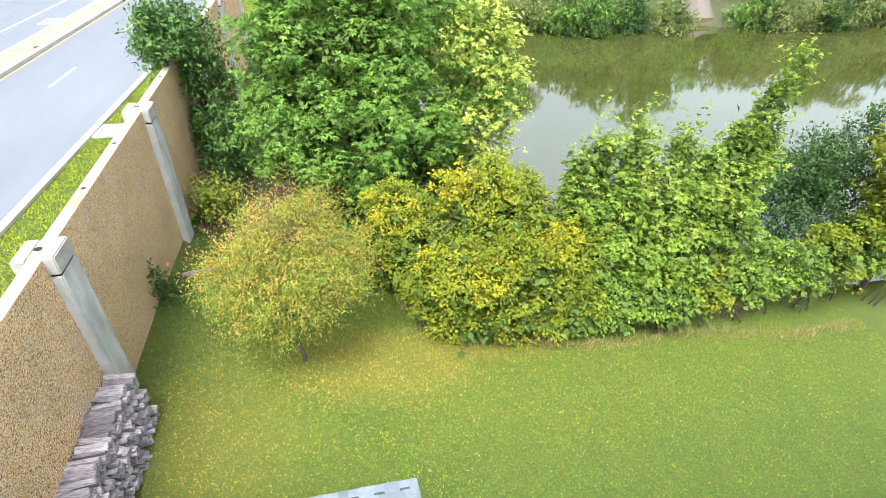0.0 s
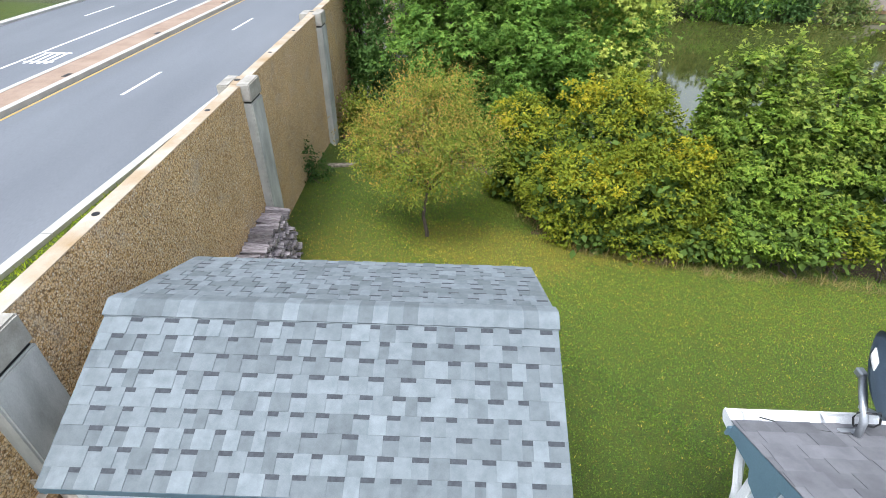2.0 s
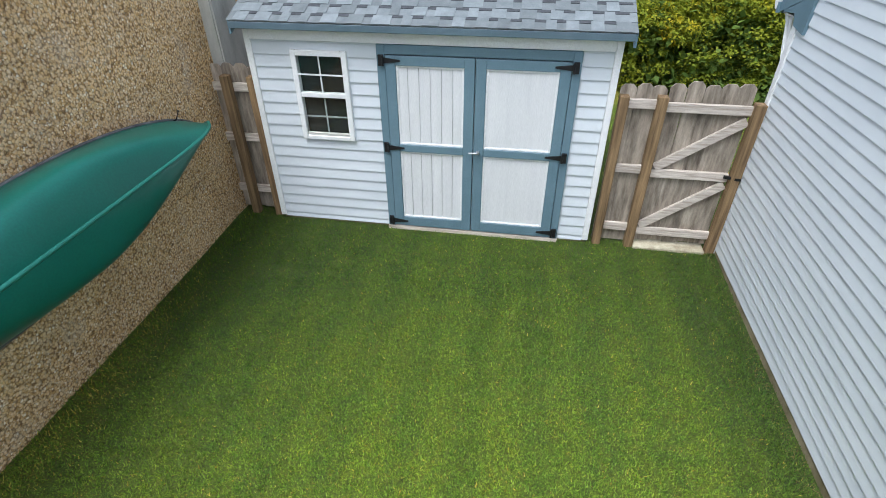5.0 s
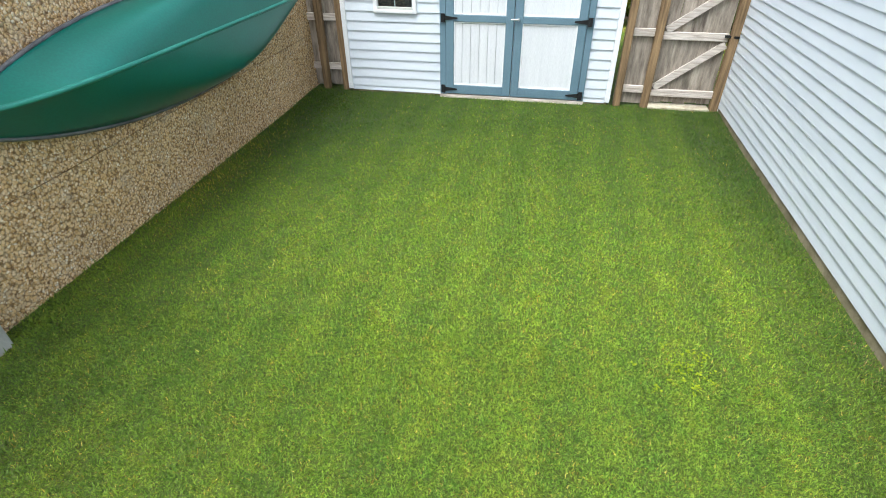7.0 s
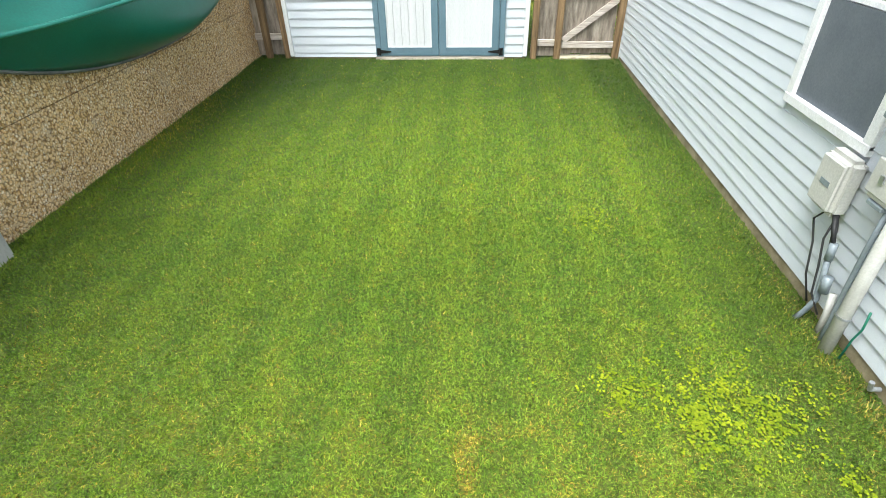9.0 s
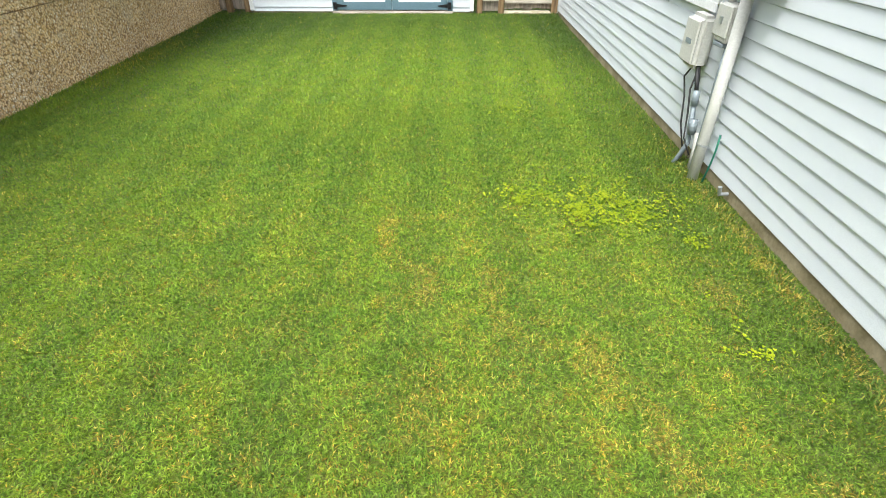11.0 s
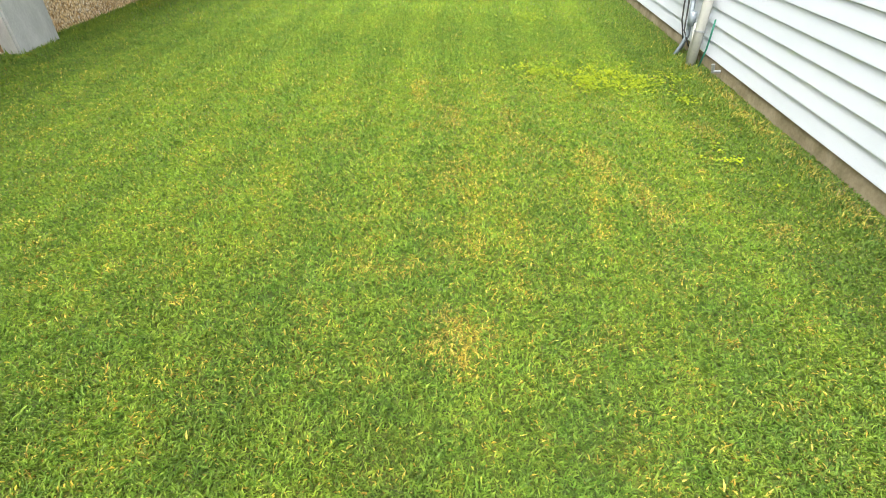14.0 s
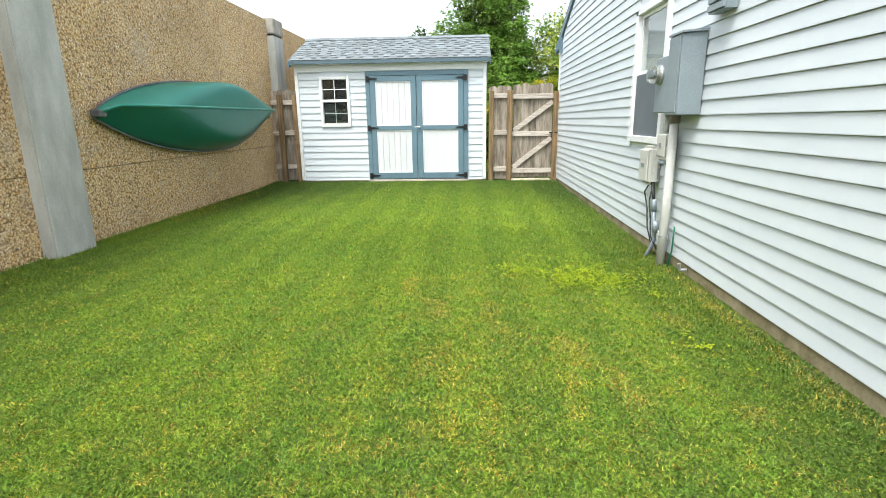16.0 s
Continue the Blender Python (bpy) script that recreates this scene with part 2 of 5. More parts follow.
def glass(name, tint=(0.9, 0.95, 0.93), rough=0.02):
    m, nt, b, g = start(name, rough)
    b.inputs["Base Color"].default_value = (*tint, 1)
    b.inputs["Transmission Weight"].default_value = 1.0
    b.inputs["IOR"].default_value = 1.45
    return m


def water():
    m, nt, b, g = start("pond_water", 0.05, 0, 0.5)
    pos = g.outputs["Position"]
    col = ramp_node(nt, noise_node(nt, pos, 0.15, 4.0, 0.6), [(0.3, (0.045, 0.052, 0.011)), (0.7, (0.062, 0.07, 0.018))])
    nt.links.new(col, b.inputs["Base Color"])
    b.inputs["IOR"].default_value = 2.6
    bump_node(nt, b, noise_node(nt, pos, 1.1, 2.0, 0.5, (1, 2.2, 1)), 0.025, 0.02)
    return m


AGG = aggregate()
CONC = mottled("weathered_concrete", (0.36, 0.36, 0.33), (0.6, 0.6, 0.565), 2.2, 90, 0.88, 0, 0.5, 0.003, (2, 2, 0.7))
CAPS = mottled("stained_post_cap", (0.29, 0.27, 0.225), (0.5, 0.475, 0.425), 4.0, 90, 0.88, 0, 0.5, 0.003)
CAPC = mottled("stained_coping", (0.36, 0.25, 0.13), (0.54, 0.49, 0.41), 1.6, 90, 0.85, 0, 0.3, 0.003)
KERB = mottled("kerb_concrete", (0.42, 0.41, 0.375), (0.58, 0.57, 0.53), 1.5, 60, 0.85)
ASPH = mottled("asphalt", (0.145, 0.158, 0.177), (0.19, 0.205, 0.225), 0.4, 40, 0.85, 0, 0.3, 0.004, (1, 0.2, 1))
BRICKP = mottled("median_pavers", (0.28, 0.195, 0.14), (0.39, 0.29, 0.22), 1.2, 30, 0.85)
PAINTW = mottled("road_paint", (0.62, 0.62, 0.6), (0.8, 0.8, 0.78), 3.0, 60, 0.7)
PAINTY = mottled("yellow_line", (0.5, 0.34, 0.08), (0.6, 0.42, 0.12), 3.0, 60, 0.7)
VINYL = mottled("white_vinyl", (0.62, 0.67, 0.715), (0.69, 0.735, 0.775), 1.2, 140, 0.45, 0, 0.06, 0.001, (1, 1, 3))
WTRIM = mottled("white_trim_paint", (0.8, 0.815, 0.82), (0.87, 0.875, 0.88), 3.0, 90, 0.4, 0, 0.08, 0.001)
# fascia colour, darker than the slate-blue trim
DSLATE = mottled("dark_slate_fascia", (0.08, 0.125, 0.155), (0.11, 0.165, 0.2), 2.5, 110, 0.5, 0, 0.12, 0.001)
BLUE = mottled("slate_blue_paint", (0.12, 0.2, 0.25), (0.155, 0.245, 0.3), 2.5, 110, 0.5, 0, 0.12, 0.001)
DOORW = mottled("white_door_panel", (0.67, 0.685, 0.7), (0.76, 0.77, 0.78), 2.0, 60, 0.5, 0, 0.06, 0.001, (6, 6, 0.3))
IRON = mottled("black_iron", (0.012, 0.012, 0.013), (0.03, 0.03, 0.032), 20, 150, 0.5, 0.4, 0.1, 0.001)
SHING = mottled("grey_shingle", (0.142, 0.166, 0.177), (0.205, 0.233, 0.245), 9.0, 260, 0.9, 0, 0.5, 0.002, vary=0.24)
SHDARK = mottled("underlay_slot_shade", (0.045, 0.05, 0.058), (0.075, 0.082, 0.092), 30.0, 260, 0.92, 0, 0.5, 0.002)
HSHING = mottled("house_shingle", (0.13, 0.13, 0.14), (0.2, 0.2, 0.21), 5.0, 200, 0.92, 0, 0.5, 0.002, vary=0.2)
WOODP = mottled("weathered_picket", (0.13, 0.105, 0.08), (0.5, 0.43, 0.35), 4.0, 45, 0.85, 0, 0.5, 0.003, (4, 4, 0.7), vary=0.22)
WOODL = mottled("pale_weathered_rail", (0.36, 0.3, 0.25), (0.74, 0.67, 0.6), 7.0, 60, 0.85, 0, 0.5, 0.003, (0.6, 8, 8), vary=0.12)
WOODB = mottled("brown_post", (0.1, 0.062, 0.03), (0.34, 0.225, 0.115), 4.0, 50, 0.8, 0, 0.5, 0.003, (9, 9, 0.5), vary=0.12)
LOGS = mottled("grey_split_log", (0.15, 0.125, 0.128), (0.52, 0.47, 0.475), 9.0, 60, 0.9, 0, 0.6, 0.004, (1.0, 6, 6), vary=0.35)
BARK = mottled("bark", (0.06, 0.045, 0.035), (0.17, 0.135, 0.11), 8.0, 60, 0.9, 0, 0.8, 0.006, (3, 3, 0.6))
CANOE = mottled("green_canoe_plastic", (0.007, 0.15, 0.115), (0.011, 0.185, 0.145), 1.5, 60, 0.36, 0, 0.05, 0.001, spec=0.5)
CANOEK = mottled("highlit_green_keel", (0.02, 0.2, 0.155), (0.045, 0.27, 0.21), 4, 60, 0.42)
GUNW = mottled("black_gunwale", (0.05, 0.052, 0.055), (0.2, 0.205, 0.21), 7, 60, 0.5)
GREYM = mottled("grey_enamel", (0.25, 0.3, 0.33), (0.31, 0.36, 0.39), 3, 80, 0.45, 0.2, 0.06, 0.001)
PVC = mottled("aged_pvc", (0.5, 0.5, 0.46), (0.62, 0.62, 0.58), 4, 90, 0.5, 0, 0.06, 0.001)
CABLE = mottled("dark_cable", (0.02, 0.021, 0.022), (0.05, 0.05, 0.052), 10, 90, 0.5)
GALV = mottled("galvanised_tube", (0.4, 0.42, 0.44), (0.52, 0.54, 0.56), 6, 90, 0.4, 0.7, 0.05, 0.001)
DISHM = mottled("blue_grey_dish", (0.06, 0.088, 0.125), (0.085, 0.12, 0.165), 5, 80, 0.45)
FOUND = mottled("stained_foundation", (0.15, 0.125, 0.06), (0.4, 0.34, 0.225), 5.0, 60, 0.9, 0, 0.4, 0.004)
DOCKW = mottled("dock_board", (0.09, 0.075, 0.06), (0.2, 0.17, 0.14), 5.0, 60, 0.9, 0, 0.4, 0.002, (6, 1, 6), vary=0.2)
CREAM = mottled("peeling_cream_paint", (0.3, 0.25, 0.17), (0.62, 0.58, 0.43), 9, 60, 0.9, 0, 0.4, 0.004)
SOIL = mottled("bare_soil", (0.1, 0.065, 0.04), (0.21, 0.145, 0.09), 4, 70, 0.95, 0, 0.6, 0.01)
DARKPLATE = mottled("dark_window_plate", (0.012, 0.013, 0.013), (0.03, 0.032, 0.03), 2, 30, 0.9)
BLIND = mottled("window_blind", (0.4, 0.42, 0.42), (0.52, 0.54, 0.54), 1, 40, 0.8, 0, 0.3, 0.004, (1, 1, 12))
GLASS = glass("pane_glass")
METERG = glass("meter_glass", (0.95, 0.96, 0.95), 0.03)
WATER = water()
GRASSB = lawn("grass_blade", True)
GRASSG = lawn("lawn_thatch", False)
L_MID = leafy("mid_green_leaf", [(0.098, 0.203, 0.037), (0.132, 0.260, 0.045), (0.175, 0.310, 0.054), (0.217, 0.350, 0.071)], 0.36, 0.9)
L_PALE = leafy("pale_tip_leaf", [(0.31, 0.414, 0.069), (0.437, 0.517, 0.103), (0.552, 0.598, 0.161)], 0.28, 1.5)
L_AMB = leafy("amber_green_leaf", [(0.125, 0.185, 0.028), (0.185, 0.248, 0.034), (0.25, 0.3, 0.042), (0.31, 0.3, 0.048)], 0.25, 1.6)
L_RUST = leafy("amber_tip_leaf", [(0.306, 0.281, 0.051), (0.383, 0.281, 0.06), (0.425, 0.255, 0.076)], 0.25, 1.6)
L_YEL = leafy("yellow_green_leaf", [(0.141, 0.192, 0.016), (0.179, 0.231, 0.019), (0.216, 0.261, 0.023), (0.269, 0.293, 0.025)], 0.25, 0.9)
L_GRN = leafy("bright_green_leaf", [(0.122, 0.211, 0.029), (0.162, 0.268, 0.036), (0.218, 0.324, 0.044), (0.276, 0.373, 0.055)], 0.27, 1.3)
L_DRK = leafy("dark_green_leaf", [(0.035, 0.08, 0.022), (0.055, 0.115, 0.03), (0.08, 0.15, 0.04)], 0.25, 1.2)
L_IVY = leafy("ivy_green_leaf", [(0.055, 0.12, 0.03), (0.085, 0.17, 0.042), (0.125, 0.225, 0.055)], 0.25, 1.2)
# core leaves: the crown's inner shade is put into their darker green
L_IN = leafy("shade_painted_leaf", [(0.062, 0.110, 0.021), (0.094, 0.156, 0.031), (0.133, 0.203, 0.041)], 0.2, 1.0)
L_FAR = leafy("far_bank_leaf", [(0.08, 0.13, 0.04), (0.13, 0.19, 0.05), (0.2, 0.25, 0.07), (0.27, 0.26, 0.11)], 0.3, 0.35)
L_LIME = leafy("lime_shoot_leaf", [(0.167, 0.251, 0.039), (0.239, 0.322, 0.052), (0.309, 0.361, 0.077)], 0.28, 1.5)
L_GOLD = leafy("golden_leaf", [(0.308, 0.332, 0.024), (0.405, 0.389, 0.024), (0.470, 0.405, 0.032)], 0.4, 1.2)
L_WEED = leafy("bright_weed_leaf", [(0.223, 0.334, 0.02), (0.324, 0.425, 0.022), (0.425, 0.506, 0.03)], 0.4, 3.0)
DRY = leafy("dry_stalk", [(0.2, 0.15, 0.07), (0.32, 0.25, 0.12), (0.42, 0.33, 0.17)], 0.2, 2.0)


# ---- building blocks ----
def base(name, at, label="", category="", group="", kind=""):
    """A thing's empty, at its base."""
    e = new(name)
    e.location = at
    e.empty_display_size = 0.2
    return tagged(e, label, category, group, kind)


def hang(ob, parent):
    if parent is not None:
        ob.parent = parent
        ob.matrix_parent_inverse = Matrix.Translation(-parent.location)
    return ob


def part(name, bm, material, parent=None, label="", smooth=False):
    me = bpy.data.meshes.new(name)
    bmesh.ops.recalc_face_normals(bm, faces=bm.faces)
    if smooth:
        for f in bm.faces:
            f.smooth = True
    bm.to_mesh(me)
    bm.free()
    me.materials.append(material)
    ob = new(name, me)
    if label:
        ob["label"] = label
    return hang(ob, parent)


def raw(name, verts, faces, material, parent=None, smooth=False):
    """A mesh from arrays: verts n x 3, faces m x k."""
    me = bpy.data.meshes.new(name)
    verts, faces = np.asarray(verts, np.float32), np.asarray(faces, np.int32)
    m, k = faces.shape
    me.vertices.add(len(verts))
    me.vertices.foreach_set("co", verts.ravel())
    me.loops.add(m * k)
    me.loops.foreach_set("vertex_index", faces.ravel())
    me.polygons.add(m)
    me.polygons.foreach_set("loop_start", np.arange(0, m * k, k, dtype=np.int32))
    if smooth:
        me.polygons.foreach_set("use_smooth", np.ones(m, bool))
    me.update(calc_edges=True)
    me.materials.append(material)
    return hang(new(name, me), parent)


def box(bm, x0, x1, y0, y1, z0, z1):
    v = [bm.verts.new((x, y, z)) for z in (z0, z1) for x, y in ((x0, y0), (x1, y0), (x1, y1), (x0, y1))]
    for q in ((3, 2, 1, 0), (4, 5, 6, 7), (0, 1, 5, 4), (1, 2, 6, 5), (2, 3, 7, 6), (3, 0, 4, 7)):
        bm.faces.new([v[i] for i in q])
    return bm


def cuboid(x0, x1, y0, y1, z0, z1, bevel=0.0):
    bm = box(bmesh.new(), x0, x1, y0, y1, z0, z1)
    if bevel:
        bmesh.ops.bevel(bm, geom=bm.edges[:], offset=bevel, segments=1, affect="EDGES")
    return bm


def beam(bm, a, b, w, d, up=(0, 0, 1)):
    """A bar from a to b, w wide across and d deep along up."""
    a, b = Vector(a), Vector(b)
    f = (b - a).normalized()
    s = f.cross(Vector(up)).normalized() * w / 2
    u = s.cross(f).normalized() * d / 2
    v = [bm.verts.new(p + i * s + j * u) for p in (a, b) for i, j in ((-1, -1), (1, -1), (1, 1), (-1, 1))]
    for q in ((3, 2, 1, 0), (4, 5, 6, 7), (0, 1, 5, 4), (1, 2, 6, 5), (2, 3, 7, 6), (3, 0, 4, 7)):
        bm.faces.new([v[i] for i in q])
    return bm


def prism(bm, outline, axis, lo, hi):
    """An outline of (u, v) swept along an axis: x takes (y, z), y takes (x, z), z takes (x, y)."""
    put = {"x": lambda u, v, w: (w, u, v), "y": lambda u, v, w: (u, w, v), "z": lambda u, v, w: (u, v, w)}[axis]
    a = [bm.verts.new(put(u, v, lo)) for u, v in outline]
    b = [bm.verts.new(put(u, v, hi)) for u, v in outline]
    n = len(outline)
    for i in range(n):
        bm.faces.new((a[i], a[(i + 1) % n], b[(i + 1) % n], b[i]))
    bm.faces.new(a[::-1])
    bm.faces.new(b)
    return bm


def tube(bm, pts, radii, n=8):
    pts = [Vector(p) for p in pts]
    if not isinstance(radii, (list, tuple)):
        radii = [radii] * len(pts)
    rings = []
    for i, p in enumerate(pts):
        f = (pts[min(i + 1, len(pts) - 1)] - pts[max(i - 1, 0)]).normalized()
        s = f.cross(Vector((0.31, 0.2, 0.93)) if abs(f.z) < 0.9 else Vector((1, 0.1, 0))).normalized()
        u = s.cross(f)
        rings.append([bm.verts.new(p + radii[i] * (math.cos(a) * s + math.sin(a) * u)) for a in [2 * math.pi * k / n for k in range(n)]])
    for r, q in zip(rings, rings[1:]):
        for k in range(n):
            bm.faces.new((r[k], r[(k + 1) % n], q[(k + 1) % n], q[k]))
    bm.faces.new(rings[0][::-1])
    bm.faces.new(rings[-1])
    return bm


def mesh_of(name, bm, material):
    me = bpy.data.meshes.new(name)
    bmesh.ops.recalc_face_normals(bm, faces=bm.faces)
    bm.to_mesh(me)
    bm.free()
    me.materials.append(material)
    return me


def piece(name, me, m, parent):
    ob = new(name, me)
    ob.matrix_basis = m
    return hang(ob, parent)


# ---- ground, water, road ----
def terrain(x, y):
    """Height of the ground: level yard and road, a lawn that falls to the pond, a far bank."""
    x, y = np.asarray(x, float), np.asarray(y, float)
    fall = 0.122 * (x - 2.4) + 0.117 * (y - 6.4) + 0.1
    fall = np.where(fall > 0, fall, 0.1 * fall) * np.clip((y + 1.0) / 3.0, 0, 1) * np.clip((x + 0.75) / 0.3, 0, 1)
    near = -np.clip(fall, 0, 2.6)
    crown = (0.12 * np.exp(-((x - 2.7) / 1.6) ** 2) - 0.05) * np.clip(-y / 1.0, 0, 1) * np.clip((x + 0.75) / 0.3, 0, 1)
    far = np.clip((y - 35.4 + 0.7 * np.sin(x * 0.35) + 0.4 * np.sin(x * 0.9 + 1)) * 0.45 - 1.95, -2.6, -0.6)
    return np.where(x < -0.72, -0.12, np.where(y > 24, np.maximum(near, far), near + crown))


def grid_sheet(xs, ys):
    gx, gy = np.meshgrid(xs, ys)
    v = np.stack([gx.ravel(), gy.ravel(), terrain(gx.ravel(), gy.ravel())], 1)
    n, i = len(xs), np.arange(len(xs) * (len(ys) - 1))
    i = i[i % n != n - 1]
    return v, np.stack([i, i + 1, i + n + 1, i + n], 1)


xs = np.concatenate([[-600, -200, -80, -40], np.arange(-25, -0.9, 2.0), [-0.75, -0.6, -0.45], np.arange(0, 22, 0.4), np.arange(22, 70, 2.0), [90, 200, 600]])
ys = np.concatenate([[-600, -200, -80, -40], np.arange(-24, -10, 2.0), np.arange(-10, 18, 0.4), np.arange(18, 44, 1.0), [50, 80, 200, 600]])
v, f = grid_sheet(xs, ys)
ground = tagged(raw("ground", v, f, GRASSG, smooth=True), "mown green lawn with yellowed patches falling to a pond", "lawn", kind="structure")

pond = tagged(raw("water", [(-0.4, 8, -1.8), (140, 8, -1.8), (140, 44, -1.8), (-0.4, 44, -1.8)], [(0, 1, 2, 3)], WATER), "still murky green pond reflecting trees and pale sky", "pond", kind="structure")


# the road runs a few degrees off the wall's line
def lane(off, y):
    """The road's x at y, off metres beyond the kerb's road edge."""
    return -5.52 + 0.055 * y - off


def strip(name, o0, o1, y0, y1, z0, z1, material, parent=None, label="", bevel=0.0):
    bm = bmesh.new()
    n = max(1, int((y1 - y0) / 20))
    for k in range(n):
        a, b = y0 + (y1 - y0) * k / n, y0 + (y1 - y0) * (k + 1) / n
        pts = [(lane(o1, a), a), (lane(o0, a), a), (lane(o0, b), b), (lane(o1, b), b)]
        prism(bm, pts, "z", z0, z1)
    return part(name, bm, material, parent, label)


road = tagged(strip("road", 0.0, 13.4, -40, 160, -0.3, -0.1, ASPH), "grey asphalt dual carriageway with worn white markings", "road", kind="structure")
for k in range(18):
    y0 = -11.6 + 8.45 * k
    strip("lane_dash", 3.0, 3.11, y0, y0 + 2.35, -0.1, -0.095, PAINTW, road)
    strip("lane_dash", 11.05, 11.16, y0 + 2, y0 + 4.35, -0.1, -0.095, PAINTW, road)
strip("edge_line", 8.7, 8.82, -40, 160, -0.1, -0.095, PAINTW, road, "long white lane line")
strip("yellow_edge_line", 5.14, 5.22, -40, 160, -0.1, -0.095, PAINTY, road, "faded yellow line along the median")


def arrow(y, o):
    """A worn turn arrow with a box of letters too worn to read, as bars."""
    bm = bmesh.new()
    x = lane(o, y)
    for k in range(4):
        prism(bm, [(x - 0.42 + 0.26 * k, y - 0.75), (x - 0.3 + 0.26 * k, y - 0.75), (x - 0.3 + 0.26 * k, y + 0.75), (x - 0.42 + 0.26 * k, y + 0.75)], "z", -0.1, -0.094)
    prism(bm, [(x - 0.5, y + 0.55), (x + 0.6, y + 0.55), (x + 0.6, y + 0.7), (x - 0.5, y + 0.7)], "z", -0.0935, -0.092)
    prism(bm, [(x - 0.5, y - 0.6), (x + 0.6, y - 0.6), (x + 0.6, y - 0.45), (x - 0.5, y - 0.45)], "z", -0.0935, -0.092)
    part("turn_marking", bm, PAINTW, road, "worn white painted turn-lane marking")


arrow(17.4, 8.1)
arrow(33.0, 7.35)

kerb = base("kerb", (-5, 0, 0), "pale concrete kerb in cast lengths beside the road", "kerb", kind="structure")
for k in range(40):
    y0 = -30 + 3.0 * k
    strip("kerb_length", -0.22, -0.004, y0 + 0.01, y0 + 2.99, -0.25, -0.02, KERB, kerb)
far_kerb = base("kerb_far", (-18, 0, 0), "pale concrete kerb on the far side of the road", "kerb", kind="structure")
for k in range(20):
    strip("kerb_length", 13.404, 13.8, -20 + 6.0 * k, -14.02 + 6.0 * k, -0.25, 0.0, KERB, far_kerb)
median = base("median", (-10, 0, 0), "raised median of reddish pavers between concrete kerbs", "median", kind="structure")
for k in range(28):
    y0 = -20 + 4.0 * k
    strip("kerb_length", 5.3, 5.52, y0 + 0.01, y0 + 3.99, -0.1, 0.05, KERB, median)
    strip("kerb_length", 6.5, 6.7, y0 + 0.01, y0 + 3.99, -0.1, 0.05, KERB, median)
    strip("paver_bed", 5.524, 6.496, y0, y0 + 3.98, -0.1, 0.04, BRICKP, median)
for y0 in (14.9, 20.6, 27.2, 9.4):
    strip("drain_slot", 5.6, 5.75, y0, y0 + 0.35, 0.03, 0.048, IRON, median, "dark iron drain cover in the median")
tagged(strip("pavement", -3.5, -0.23, 17.0, 18.0, -0.2, -0.06, CONC), "short concrete slab crossing the grass verge", "pavement", kind="structure")


# ---- the sound wall ----
wall = base("wall_west", (-0.75, 0, 0), "tall concrete sound wall faced with tan exposed pebbles", "wall", kind="structure")
POSTS = [-16.6, -10.95, -5.38, 0.5, 6.06, 11.04, 16.6, 22.2, 27.8]


def wall_panel(y0, y1):
    z = 0.705
    for a, b in ((-0.9, z), (z + 0.007, 3.022)):
        bm = bmesh.new()
        prism(bm, [(y0, a), (y1, a), (y1, b), (y0, b)], "x", -0.74, -0.555)
        part("panel", bm, AGG, wall, "pebble-faced precast panel")
    bm = cuboid(-0.732, -0.557, y0, y1, 3.0225, 3.034, 0.003)
    part("coping", bm, CAPC, wall, "stained pale coping on the panel")


for a, b in zip(POSTS, POSTS[1:]):
    wall_panel(a + 0.15, b - 0.15)
for y in POSTS:
    bm = bmesh.new()
    prism(bm, [(-0.9, y - 0.25), (-0.42, y - 0.25), (-0.42, y + 0.25), (-0.9, y + 0.25)], "z", -1.2, 2.75)
    bmesh.ops.bevel(bm, geom=bm.edges[:], offset=0.018, segments=2, affect="EDGES")
    post = part("post", bm, CONC, wall, "grey concrete post")
    for x0, x1, z1 in ((-0.62, -0.415, 3.062), (-0.93, -0.74, 3.04)):
        bm = cuboid(x0, x1, y - 0.25, y + 0.25, 2.785, z1)
        bmesh.ops.bevel(bm, geom=bm.edges[:], offset=0.016, segments=2, affect="EDGES")
        part("cap", bm, CAPS, post, "weathered concrete post cap")
    part("saddle", cuboid(-0.738, -0.622, y - 0.18, y + 0.18, 2.785, 3.05, 0.006), CAPC, post, "stained concrete between the cap's two blocks")
    part("joint", cuboid(-0.87, -0.445, y - 0.22, y + 0.22, 2.745, 2.79), IRON, post, "dark joint under the cap")
    bm = tube(bmesh.new(), [(-0.68, y, 3.045), (-0.68, y, 3.054)], 0.05, 14)
    part("lifting_socket", bm, IRON, post, "rusty lifting socket in the cap")
for y in (-2.6, 2.13, 4.81, 7.67, 9.3, 13.0):
    bm = tube(bmesh.new(), [(-0.65, y, 3.02), (-0.65, y, 3.037)], 0.04, 12)
    part("lifting_socket", bm, IRON, wall, "dark lifting socket in the coping")


# ---- shed ----
shed = base("shed", (1.8, 1.2, 0.0), "white vinyl-sided garden shed with slate-blue trim and grey shingles", "shed")
W, D, EAVE, RIDGE, RY = 3.59, 2.38, 2.2, 2.8, 1.19
PITCH = math.atan2(RIDGE - 2.25, RY + 0.13)

bm = bmesh.new()
